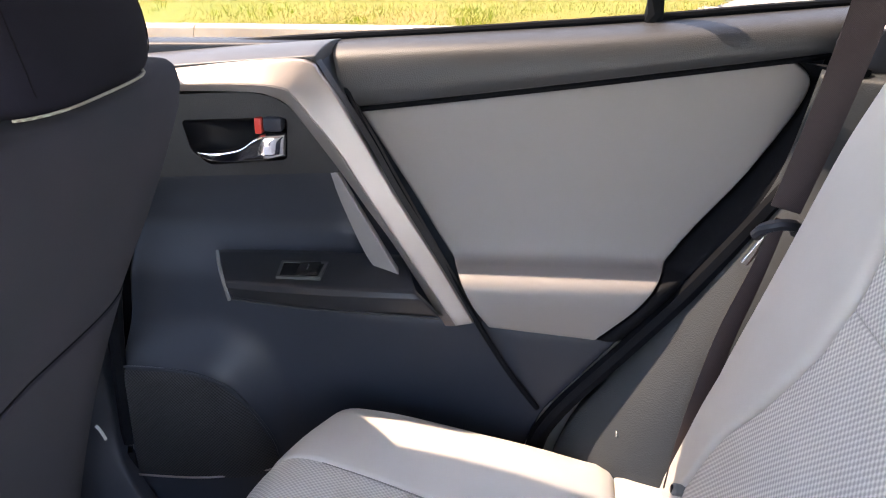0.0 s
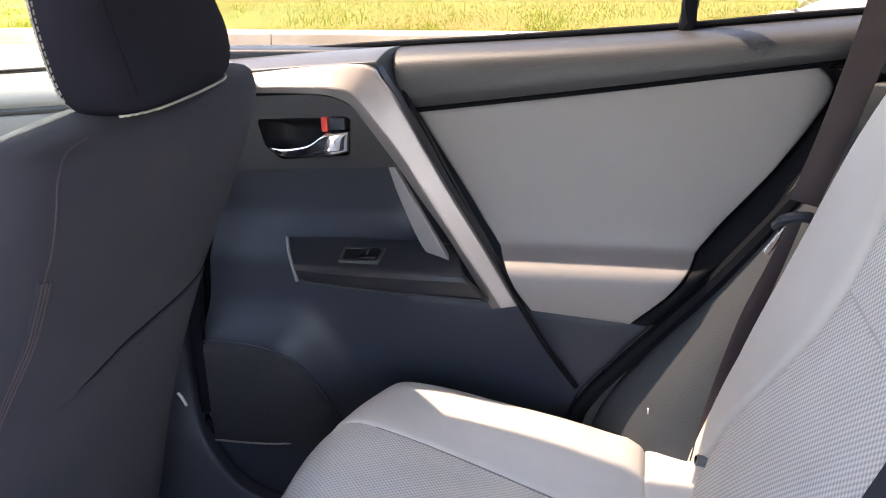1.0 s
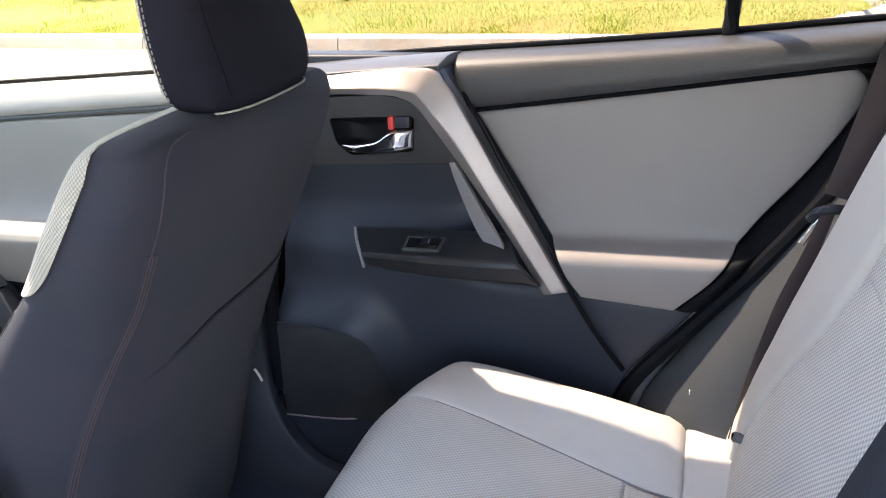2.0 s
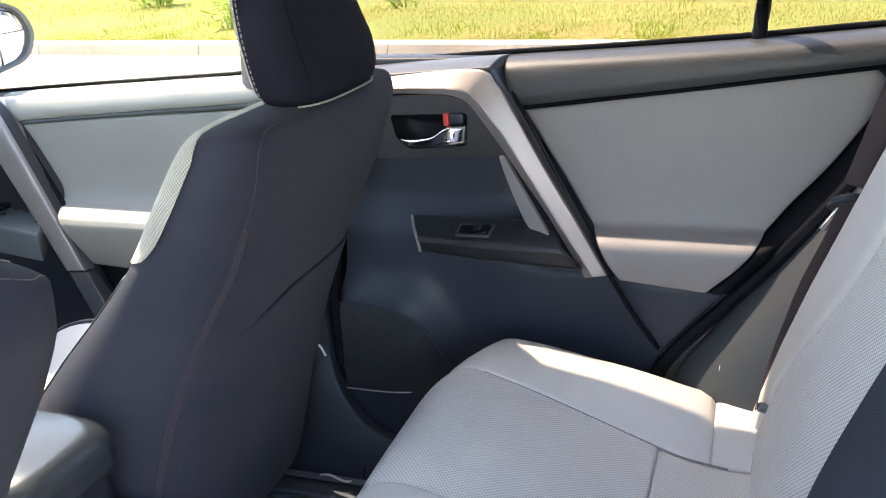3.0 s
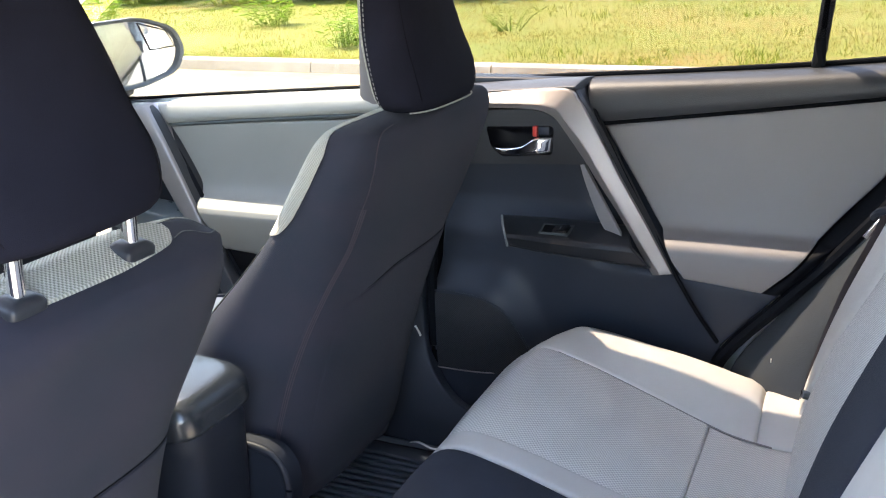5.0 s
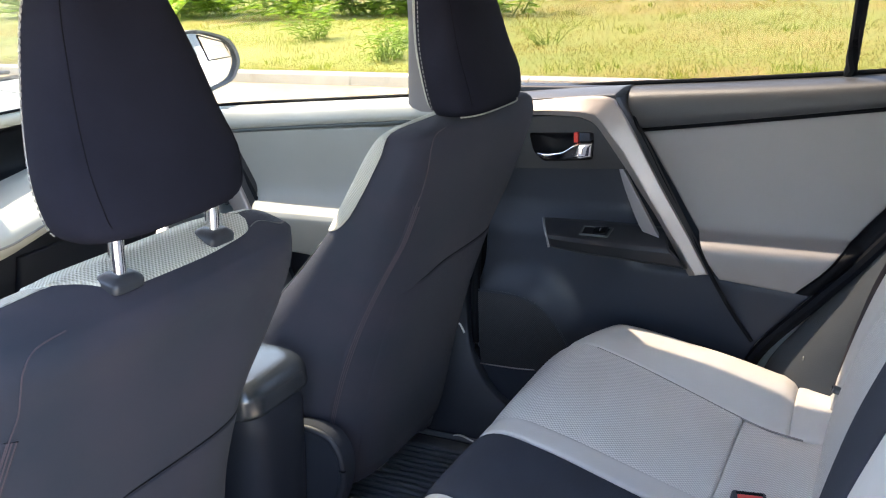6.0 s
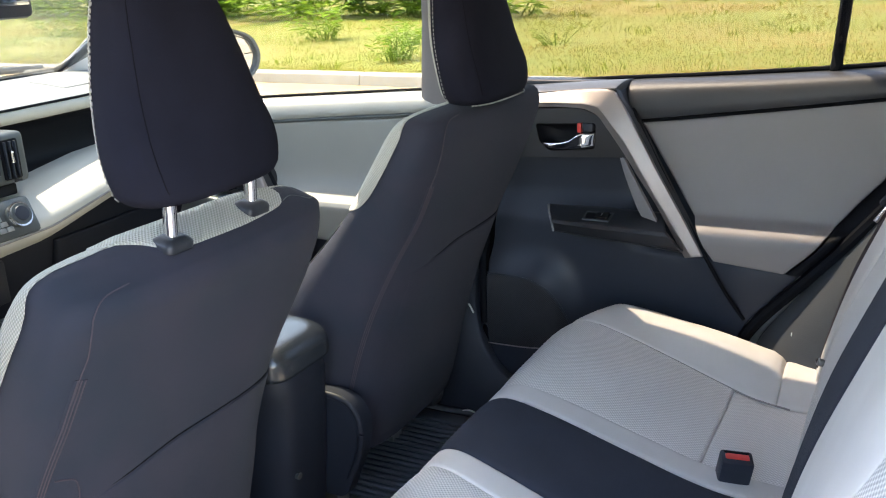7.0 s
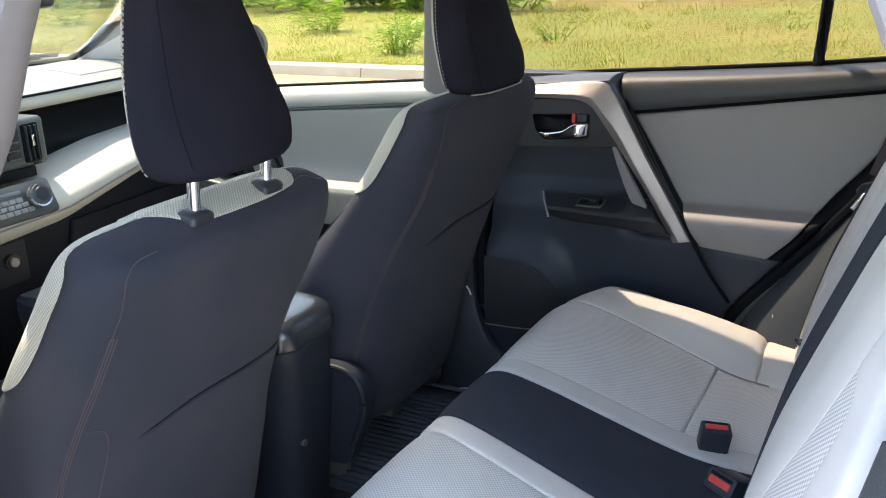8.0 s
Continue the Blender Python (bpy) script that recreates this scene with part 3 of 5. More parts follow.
foot_in = spline([(-0.82, 1.085, 1.05), (-0.82, 1.075, 0.85), (-0.82, 1.066, 0.70), (-0.82, 1.055, 0.60), (-0.81, 1.045, 0.50), (-0.76, 1.030, 0.405), (-0.63, 1.026, 0.388), (-0.47, 1.026, 0.380), (-0.30, 1.026, 0.378), (-0.12, 1.026, 0.378)])
part("pillar_foot", sheet(lambda u, v: spline([foot_edge(u), foot_mid(u), foot_in(u)])(v), 1.1, 0.18, (0, 1, -0.2), 0.02, 0.008, 60, 18), "plastic", body, "smooth black trim that sweeps from the pillar into the sill")
part("scuff_joint", tube([(-0.545, 1.056, 0.470), (-0.552, 1.046, 0.450), (-0.560, 1.034, 0.425), (-0.562, 1.026, 0.395)], 0.0015, 6), "seal", body)

# ---- passenger-side rear door ----
def edge_front(z):
    return lerp_table([(0.40, -0.50), (0.45, -0.557), (0.50, -0.60), (0.56, -0.622), (0.72, -0.620), (0.87, -0.605), (1.18, -0.60)])(z)[0]


def edge_rear(z):
    return lerp_table([(0.40, -0.07), (0.60, -0.045), (0.675, -0.015), (0.787, 0.082), (0.868, 0.152), (0.98, 0.238), (1.06, 0.292), (1.12, 0.318), (1.2, 0.335)])(z)[0]


def door_face(x, z):
    """Depth of the door's black base moulding."""
    y = 1.142 + 0.04 * max(smoothstep(-0.30, -0.2, x) * smoothstep(0.80, 0.84, z), smoothstep(0.85, 0.93, z))
    y += 0.035 * smoothstep(1.0, 1.03, z) + 0.075 * smoothstep(1.05, 1.10, z) * smoothstep(-0.35, -0.315, x)
    y += 0.03 * smoothstep(0.82, 0.9, z) * smoothstep(-0.30, -0.22, x)
    y -= 0.018 * smoothstep(-0.16, -0.02, x) * smoothstep(0.86, 0.78, z)
    b = smoothstep(-0.37, -0.47, x + 0.35 * max(0, z - 0.66)) * smoothstep(0.80, 0.71, z)
    y -= 0.042 * b
    y -= 0.03 * smoothstep(0.56, 0.53, z) * smoothstep(-0.2, -0.45, x) * (1 - b)
    return min(y, 1.205)


def door_panel():
    def S(u, v):
        z = 1.172 + (0.42 - 1.172) * v
        a, b = edge_front(z), edge_rear(z)
        x = a + (b - a) * u
        return Vector((x, door_face(x, z), z))
    return S


rear_door = thing("rear_door", (-0.2, 1.2, 0.42), "closed rear car door, black moulding with pale grey insert and silver trim", "car door")
base = part("door_base", sheet(door_panel(), 0.8, 0.75, (0, 1, 0), 0.04, 0.008, 64, 64), "plastic", rear_door)

STATIONS = [((-0.266, 1.084), (0.283, 1.155), 1.186), ((-0.228, 1.022), (0.304, 1.118), 1.184), ((-0.193, 0.968), (0.245, 1.020), 1.178), ((-0.165, 0.922), (0.178, 0.938), 1.172),
            ((-0.150, 0.900), (0.152, 0.904), 1.167), ((-0.141, 0.890), (0.141, 0.892), 1.158), ((-0.136, 0.886), (0.137, 0.888), 1.138), ((-0.130, 0.881), (0.132, 0.883), 1.117),
            ((-0.124, 0.871), (0.124, 0.873), 1.104), ((-0.117, 0.857), (0.112, 0.857), 1.101), ((-0.108, 0.838), (0.094, 0.836), 1.104), ((-0.089, 0.806), (0.052, 0.793), 1.116)]
left = spline([(a[0], y, a[1]) for a, b, y in STATIONS])
right = spline([(b[0], y, b[1]) for a, b, y in STATIONS])
part("insert_panel", sheet(lambda u, v: left(v).lerp(right(v), u), 0.45, 0.36, (0, 1, 0), 0.02, 0.006, 20, 88), "insert", rear_door, "pale grey padded vinyl insert with armrest ledge")

def edge_band(u, v):
    a = right(v)
    b = Vector((edge_rear(a.z) + 0.008, 1.124, a.z))
    return a.lerp(b, u) + Vector((0.004 * (1 - u), 0.004 - 0.010 * math.sin(math.pi * u), 0))


part("edge_moulding", sheet(edge_band, 0.05, 0.45, (0, 1, 0), 0.01, 0.003, 8, 40), "seal", rear_door, "black edge moulding beside the insert")
top = spline([(-0.310, 1.230, 1.170), (-0.28, 1.230, 1.174), (-0.11, 1.230, 1.183), (0.106, 1.230, 1.196), (0.36, 1.230, 1.216)])
low = spline([(-0.281, 1.170, 1.094), (-0.25, 1.170, 1.096), (0.003, 1.170, 1.126), (0.16, 1.170, 1.146), (0.325, 1.170, 1.167)])


def rail_face(u, v):
    a, b = top(u), low(u)
    prof = spline([(0, 0), (0.03, 0.42), (0.16, 0.80), (0.40, 1.0), (0.75, 1.08), (1.0, 1.0)])
    w = prof(v)
    return Vector((a.x + (b.x - a.x) * v, a.y + (b.y - a.y) * w.y, a.z + (b.z - a.z) * w.x))


# Dark tube draws the shadow line under the rail.
part("rail_shadow", tube([low(i / 16) + Vector((0, 0.010, -0.004)) for i in range(17)], 0.005, 6), "seal", rear_door)
part("top_rail", sheet(rail_face, 0.62, 0.11, (0, 1, 0), 0.05, 0.005, 24, 26), "rail", rear_door, "dark grey leather-grained top rail")

outer = spline([(-0.62, 1.130, 1.140), (-0.495, 1.130, 1.151), (-0.419, 1.130, 1.159), (-0.340, 1.129, 1.1640), (-0.313, 1.126, 1.159), (-0.300, 1.122, 1.144), (-0.275, 1.114, 1.111), (-0.209, 1.105, 0.995), (-0.158, 1.100, 0.910), (-0.108, 1.100, 0.820)])
mid = spline([(-0.62, 1.104, 1.125), (-0.492, 1.104, 1.135), (-0.389, 1.104, 1.136), (-0.345, 1.103, 1.131), (-0.332, 1.102, 1.122), (-0.312, 1.101, 1.097), (-0.278, 1.100, 1.052), (-0.241, 1.098, 0.991), (-0.195, 1.096, 0.917), (-0.130, 1.094, 0.818)])
inside = spline([(-0.62, 1.111, 1.115), (-0.498, 1.111, 1.125), (-0.393, 1.111, 1.125), (-0.364, 1.111, 1.120), (-0.343, 1.111, 1.109), (-0.323, 1.111, 1.084), (-0.282, 1.110, 1.027), (-0.247, 1.108, 0.975), (-0.208, 1.106, 0.918), (-0.146, 1.102, 0.813)])
strip = part("silver_trim", sheet(ruled(outer, mid), 0.7, 0.03, (0, 1, 0), 0.010, 0.002, 72, 6), "silver", rear_door, "satin silver trim strip that bends down")
part("trim_bevel", sheet(ruled(mid, inside), 0.7, 0.014, (0, 1, 0), 0.010, 0.001, 72, 3), "silver", strip, "shaded lower bevel of the silver trim")
cap_t = spline([(-0.64, 1.231, 1.149), (-0.45, 1.231, 1.164), (-0.297, 1.231, 1.174)])
cap_b = spline([(-0.64, 1.132, 1.142), (-0.45, 1.132, 1.1575), (-0.309, 1.132, 1.167)])
part("belt_cap", sheet(lambda u, v: cap_t(u).lerp(cap_b(u), v) + Vector((0, 0, 0.006 * math.sin(math.pi * v))), 0.3, 0.1, (0, 0.6, -0.8), 0.02, 0.003, 10, 10), "cap", rear_door, "smooth dark grey belt cap")
chan_l = spline([(-0.328, 1.225, 1.170), (-0.316, 1.150, 1.164), (-0.299, 1.127, 1.146), (-0.274, 1.119, 1.111), (-0.240, 1.113, 1.056), (-0.208, 1.110, 0.995), (-0.157, 1.105, 0.910), (-0.107, 1.105, 0.820)])
chan_r = spline([(-0.304, 1.222, 1.172), (-0.301, 1.195, 1.158), (-0.287, 1.175, 1.126), (-0.265, 1.152, 1.090), (-0.241, 1.142, 1.050), (-0.219, 1.136, 1.010), (-0.166, 1.122, 0.920), (-0.103, 1.110, 0.812)])
part("trim_channel", sheet(ruled(chan_l, chan_r), 0.4, 0.03, (0.3, 1, 0), 0.012, 0.003, 48, 6), "grain", rear_door)
gap = [chan_r(0.3 + 0.07 * i) + Vector((0.002, -0.001, 0)) for i in range(11)] + [Vector((-0.06, 1.110, 0.742)), Vector((-0.022, 1.122, 0.682))]
part("gap_seal", tube(gap, 0.0042, 8, n=50), "seal", rear_door)
part("window_seal", tube([(-0.66, 1.236, 1.149), (-0.545, 1.236, 1.159), (-0.43, 1.236, 1.168), (-0.326, 1.236, 1.175), (-0.148, 1.236, 1.184), (0.104, 1.236, 1.200), (0.25, 1.236, 1.212), (0.40, 1.236, 1.222)], 0.0052, 8, n=40), "seal", rear_door)

# Handle plate with its cup, lever and lock.
cup_ring = round_ring([(-0.487, 1.088), (-0.345, 1.093), (-0.349, 1.037), (-0.455, 1.028), (-0.478, 1.048)], 0.008)
plate_ring = round_ring([(-0.62, 1.116), (-0.395, 1.125), (-0.362, 1.119), (-0.341, 1.107), (-0.321, 1.082), (-0.278, 1.021), (-0.62, 1.005)], 0.006)


def on_plate(x, z):
    return Vector((x, 1.1125 + 0.10 * max(0, 1.045 - z), z))


part("handle_plate", plate(plate_ring, on_plate, (0, 1, 0), 0.03, [cup_ring]), "grain", rear_door, sharp=30)


def bowl(u, v):
    a = u * 2 * math.pi
    i = u * len(cup_ring)
    p = Vector(cup_ring[int(i) % len(cup_ring)]).lerp(Vector(cup_ring[(int(i) + 1) % len(cup_ring)]), i - int(i))
    c = Vector((-0.418, 1.058))
    q = c + (p - c) * (1 - v) ** 0.6
    return Vector((q.x, 1.114 + 0.034 * (1 - (1 - v) ** 2.2), q.y))


bm = bmesh.new()
rows = [[bm.verts.new(bowl(i / 48, v / 10)) for i in range(48)] for v in range(10)]
for a, b in zip(rows, rows[1:]):
    for i in range(48):
        bm.faces.new((a[i], a[(i + 1) % 48], b[(i + 1) % 48], b[i]))
bm.faces.new(rows[-1])
part("handle_cup", bm, "void", rear_door, "gloss black handle cup")
lev_t = spline([(-0.470, 1.108, 1.047), (-0.44, 1.098, 1.049), (-0.405, 1.093, 1.056), (-0.383, 1.094, 1.070), (-0.367, 1.096, 1.073), (-0.347, 1.104, 1.073)])
lev_b = spline([(-0.468, 1.110, 1.042), (-0.45, 1.100, 1.037), (-0.42, 1.095, 1.037), (-0.395, 1.094, 1.038), (-0.370, 1.096, 1.040), (-0.350, 1.104, 1.044)])
part("lever", sheet(ruled(lev_t, lev_b), 0.13, 0.03, (0, 1, 0), 0.008, 0.004, 24, 8, 0.002), "chrome", rear_door, "chrome pull lever")
part("lock_knob", block((-0.375, 1.103, 1.076), (-0.351, 1.125, 1.094), 0.003), "plastic", rear_door)
part("lock_flag", block((-0.3865, 1.104, 1.073), (-0.3775, 1.12, 1.0935), 0.0015), "red", rear_door, "red unlocked marker")

# Grab recess, armrest tray with switch, speaker.
gr_l = spline([(-0.296, 1.118, 1.022), (-0.281, 1.116, 0.975), (-0.248, 1.112, 0.900), (-0.218, 1.108, 0.875)])
gr_r = spline([(-0.284, 1.112, 1.021), (-0.258, 1.104, 0.978), (-0.221, 1.098, 0.915), (-0.200, 1.096, 0.878)])
part("grab_panel", sheet(ruled(gr_l, gr_r), 0.16, 0.03, (0, 1, 0), 0.01, 0.002, 20, 6), "insert", rear_door, "pale grey inner face of the pull handle")
tray = [spline(p) for p in (
    [(-0.463, 1.132, 0.898), (-0.34, 1.132, 0.900), (-0.205, 1.128, 0.900)],
    [(-0.432, 1.062, 0.884), (-0.33, 1.058, 0.882), (-0.180, 1.066, 0.876)],
    [(-0.429, 1.058, 0.878), (-0.33, 1.053, 0.875), (-0.172, 1.064, 0.869)],
    [(-0.426, 1.070, 0.858), (-0.33, 1.064, 0.851), (-0.150, 1.076, 0.838)],
    [(-0.42, 1.140, 0.835), (-0.33, 1.140, 0.825), (-0.148, 1.136, 0.812)])]


def tray_face(u, v):
    return spline([c(u) for c in tray], False)(v)


part("armrest_tray", sheet(tray_face, 0.26, 0.2, (0, 1, 0), 0.006, 0.003, 16, 28), "tray", rear_door, "black armrest ledge", sharp=50)
part("tray_lip", tube([tray[3](i / 10) + Vector((0, -0.0015, -0.001)) for i in range(11)], 0.0013, 6), "grain", rear_door)
# A paler tube paints the highlight on the ledge's left edge.
part("tray_highlight", tube([(-0.465, 1.130, 0.900), (-0.450, 1.095, 0.892), (-0.433, 1.062, 0.883), (-0.428, 1.062, 0.858)], 0.0024, 6), "dash_grey", rear_door)
sw = part("window_switch", plate([(-0.366, 1.074), (-0.306, 1.074), (-0.304, 1.112), (-0.368, 1.112)], lambda x, y: Vector((x, y, 0.8868 + 0.20 * (y - 1.060))), (0, 0, -1), 0.004, [[(-0.362, 1.078), (-0.310, 1.078), (-0.308, 1.108), (-0.364, 1.108)]]), "unit", rear_door, "thin grey bezel of the window switch")
part("switch_well", plate([(-0.363, 1.077), (-0.309, 1.077), (-0.307, 1.109), (-0.365, 1.109)], lambda x, y: Vector((x, y, 0.8856 + 0.20 * (y - 1.060))), (0, 0, -1), 0.001), "void", sw)
key = part("switch_key", block((-0.341, 1.079, 0.8835), (-0.311, 1.107, 0.8925), 0.002, Matrix.Translation((-0.326, 1.093, 0.892)) @ pose(0, 0, 0, 11, -6, 0) @ Matrix.Translation((0.326, -1.093, -0.888))), "gloss", sw)
part("key_mark", block((-0.327, 1.088, 0.8915), (-0.3255, 1.100, 0.8932), 0.0003, Matrix.Translation((-0.326, 1.093, 0.892)) @ pose(0, 0, 0, 11, -6, 0) @ Matrix.Translation((0.326, -1.093, -0.888))), "dash_grey", key)


def on_speaker(x, z):
    return Vector((x, door_face(x, z) - 0.004, z))


bm = bmesh.new()
xs, zs = [-0.614 + 0.222 * i / 26 for i in range(27)], [0.552 + 0.172 * j / 20 for j in range(21)]


def spk_right(z):
    return lerp_table([(0.552, -0.402), (0.60, -0.410), (0.66, -0.434), (0.695, -0.458), (0.712, -0.48), (0.724, -0.52)])(z)[0]


rows = [[bm.verts.new(on_speaker(-0.613 + (spk_right(z) + 0.613) * i / 26, z) - Vector((0, 0.006 * math.exp(-(((-0.613 + (spk_right(z) + 0.613) * i / 26) + 0.52) ** 2 + (z - 0.63) ** 2) / 0.004), 0))) for i in range(27)] for z in zs]
for a, b in zip(rows, rows[1:]):
    for i in range(26):
        bm.faces.new((a[i], a[i + 1], b[i + 1], b[i]))
part("speaker_grille", bm, "grille", rear_door, "fine black mesh speaker grille")
# Silver tube stands for light caught along the grille's lower edge.
part("speaker_highlight", tube([on_speaker(x, z) - Vector((0, 0.004, 0)) for x, z in [(-0.612, 0.550), (-0.50, 0.553), (-0.404, 0.556)]], 0.0016, 6), "silver", rear_door)
part("speaker_rim", tube([on_speaker(spk_right(z) + 0.003, z) for z in (0.553, 0.60, 0.66, 0.695, 0.712, 0.7235)] + [on_speaker(-0.56, 0.7275), on_speaker(-0.613, 0.728)], 0.0022, 8, n=40), "plastic", rear_door)
part("door_seal", tube([(edge_front(z) - 0.004, 1.105, z) for z in (1.15, 0.9, 0.75, 0.62, 0.55, 0.50, 0.46, 0.43)] + [(-0.46, 1.10, 0.415), (-0.1, 1.10, 0.41)], 0.011, 8, n=50), "seal", body)
part("door_seal", tube([(edge_rear(z) + 0.016, 1.118, z) for z in (1.16, 1.06, 0.98, 0.868, 0.787, 0.675, 0.60, 0.42)], 0.013, 8, n=50), "seal", body)
part("window_bar", tube([(0.112, 1.232, 1.19), (0.122, 1.215, 1.30), (0.150, 1.10, 1.56)], 0.012, 8, n=8), "seal", rear_door, "black window divider bar")
part("door_shell", block((-0.58, 1.245, 0.40), (0.30, 1.32, 1.135), 0.03), "paint", rear_door, "white outer door skin")


def pane(name, pts, parent=None, material="glass"):
    bm = bmesh.new()
    vs = [bm.verts.new(p) for p in pts]
    f = bm.faces.new(vs)
    f.normal_update()
    out = bmesh.ops.extrude_face_region(bm, geom=[f])
    for g in out["geom"]:
        if isinstance(g, bmesh.types.BMVert):
            g.co += f.normal * 0.004
    ob = part(name, bm, material, parent)
    return ob


pane("window_pane", [(-0.60, 1.242, 1.15), (0.40, 1.242, 1.215), (0.40, 1.08, 1.55), (-0.60, 1.08, 1.53)], rear_door, "tinted")
pane("rear_window", [(1.68, -0.36, 1.08), (1.68, 1.20, 1.08), (1.66, 1.04, 1.54), (1.66, -0.20, 1.54)], body, "privacy")
for yq, yt in ((1.225, 1.09), (-0.385, -0.25)):
    pane("quarter_window", [(0.58, yq, 1.14), (1.66, yq, 1.10), (1.62, yt, 1.54), (0.44, yt, 1.54)], body, "privacy")

# ---- driver-side rear door, swung open ----
# Out of view; added at this angle to keep sky light off the bench.
open_door = thing("rear_door", (-0.60, -0.40, 0.42), "unseen open rear car door swung out to block sky light, dark lower panel and pale grey insert", "car door")
swing = Matrix.Translation((-0.60, -0.41, 0)) @ pose(0, 0, 0, 0, 0, -60)
part("door_base", block((0.02, -0.04, 0.42), (0.92, 0.02, 1.16), 0.03, swing), "plastic", open_door)
part("insert_panel", block((0.34, 0.02, 0.80), (0.86, 0.045, 1.10), 0.02, swing), "insert", open_door, "pale grey padded vinyl insert")
part("door_shell", block((0.0, -0.10, 0.40), (0.94, -0.042, 1.15), 0.03, swing), "paint", open_door, "white outer door skin")
frame_bm = tube([swing @ Vector(q) for q in ((0.02, -0.03, 1.15), (0.03, 0.06, 1.40), (0.10, 0.12, 1.50), (0.60, 0.13, 1.52), (0.80, 0.10, 1.42), (0.93, -0.01, 1.16))], 0.022, 8)
part("window_frame", frame_bm, "seal", open_door, "black window frame")
pane("window_pane", [swing @ Vector(q) for q in ((0.03, -0.03, 1.15), (0.92, -0.03, 1.15), (0.79, 0.10, 1.42), (0.60, 0.13, 1.51), (0.10, 0.12, 1.49))], open_door, "tinted")

# ---- passenger-side front door ----
front_door = thing("front_door", (-1.2, 1.2, 0.42), "closed front car door, pale grey insert under a grained rail", "car door")


def fpanel(u, v):
    z = 1.10 - 0.68 * v
    x = -1.62 + 0.88 * u
    return Vector((x, 1.19, z))


part("door_base", sheet(fpanel, 0.8, 0.68, (0, 1, 0), 0.05, 0.008, 20, 20), "plastic", front_door)
FS = [((-1.374, 1.048), (-0.72, 1.088), 1.165), ((-1.328, 0.97), (-0.72, 0.99), 1.160), ((-1.286, 0.915), (-0.72, 0.925), 1.150), ((-1.250, 0.888), (-0.72, 0.892), 1.128),
      ((-1.236, 0.875), (-0.72, 0.877), 1.10), ((-1.226, 0.865), (-0.72, 0.866), 1.085), ((-1.212, 0.842), (-0.72, 0.845), 1.082), ((-1.174, 0.765), (-0.72, 0.740), 1.105)]
fl = spline([(a[0], y, a[1]) for a, b, y in FS])
fr = spline([(b[0], y, b[1]) for a, b, y in FS])
part("insert_panel", sheet(lambda u, v: fl(v).lerp(fr(v), u), 0.5, 0.36, (0, 1, 0), 0.02, 0.007, 16, 48), "insert_warm_lit", front_door, "pale grey padded vinyl insert with armrest ledge")
ftop = spline([(-1.40, 1.200, 1.103), (-1.237, 1.228, 1.113), (-0.85, 1.230, 1.136), (-0.72, 1.230, 1.144)])
flow = spline([(-1.375, 1.160, 1.050), (-1.10, 1.160, 1.073), (-0.72, 1.160, 1.101)])


def frail(u, v):
    a, b = ftop(u), flow(u)
    w = spline([(0, 0), (0.03, 0.42), (0.16, 0.80), (0.40, 1.0), (0.75, 1.08), (1.0, 1.0)])(v)
    return Vector((a.x + (b.x - a.x) * v, a.y + (b.y - a.y) * w.y, a.z + (b.z - a.z) * w.x))


# Pale by colour, standing for sun on the dark rail.
part("top_rail", sheet(frail, 0.6, 0.1, (0, 1, 0), 0.02, 0.006, 16, 20), "rail_sunlit", front_door, "grained top rail, coloured pale as if sunlit")
fo = spline([(-1.60, 1.12, 1.085), (-1.47, 1.12, 1.096), (-1.400, 1.12, 1.102), (-1.375, 1.12, 1.096), (-1.343, 1.116, 1.056), (-1.264, 1.10, 0.915), (-1.186, 1.09, 0.755)])
fi = spline([(-1.60, 1.112, 1.052), (-1.47, 1.112, 1.060), (-1.435, 1.112, 1.058), (-1.400, 1.110, 1.034), (-1.361, 1.104, 0.975), (-1.292, 1.092, 0.865), (-1.226, 1.082, 0.755)])
fc = spline([(-1.402, 1.185, 1.106), (-1.374, 1.165, 1.090), (-1.338, 1.145, 1.040), (-1.256, 1.128, 0.912), (-1.174, 1.108, 0.755)])
fo_low = spline([(-1.400, 1.135, 1.100), (-1.375, 1.130, 1.094), (-1.343, 1.124, 1.056), (-1.264, 1.108, 0.915), (-1.186, 1.098, 0.755)])
part("trim_channel", sheet(ruled(fo_low, fc), 0.5, 0.03, (0.3, 1, 0), 0.02, 0.003, 30, 5), "grain", front_door, "dark grey channel beside the silver trim")
part("silver_trim", sheet(ruled(fo, fi), 0.6, 0.036, (0, 1, 0), 0.05, 0.004, 40, 6, 0.002), "silver", front_door, "satin silver trim strip that bends down")
part("trim_tail", sheet(ruled(spline([(-1.184, 1.094, 0.751), (-1.13, 1.088, 0.645), (-1.075, 1.085, 0.54)]), spline([(-1.228, 1.088, 0.751), (-1.175, 1.083, 0.645), (-1.12, 1.080, 0.54)])), 0.24, 0.04, (0, 1, 0), 0.03, 0.004, 20, 5), "cap", front_door, "dark grey lower end of the trim strip")
part("gap_seal", tube([(-1.364, 1.160, 1.072), (-1.326, 1.148, 1.015), (-1.250, 1.130, 0.905), (-1.162, 1.110, 0.750), (-1.105, 1.115, 0.64)], 0.0055, 8, n=24), "seal", front_door)
part("armrest", sheet(lambda u, v: Vector((-1.54 + (0.24 + 0.05 * v) * u, 1.14 - 0.09 * v, 0.893 - 0.012 * v - 0.035 * u)), 0.27, 0.1, (0, 0, -1), 0.05, 0.008, 8, 6), "sky_sheen", front_door, "black armrest with sky sheen in its colour, window switches")
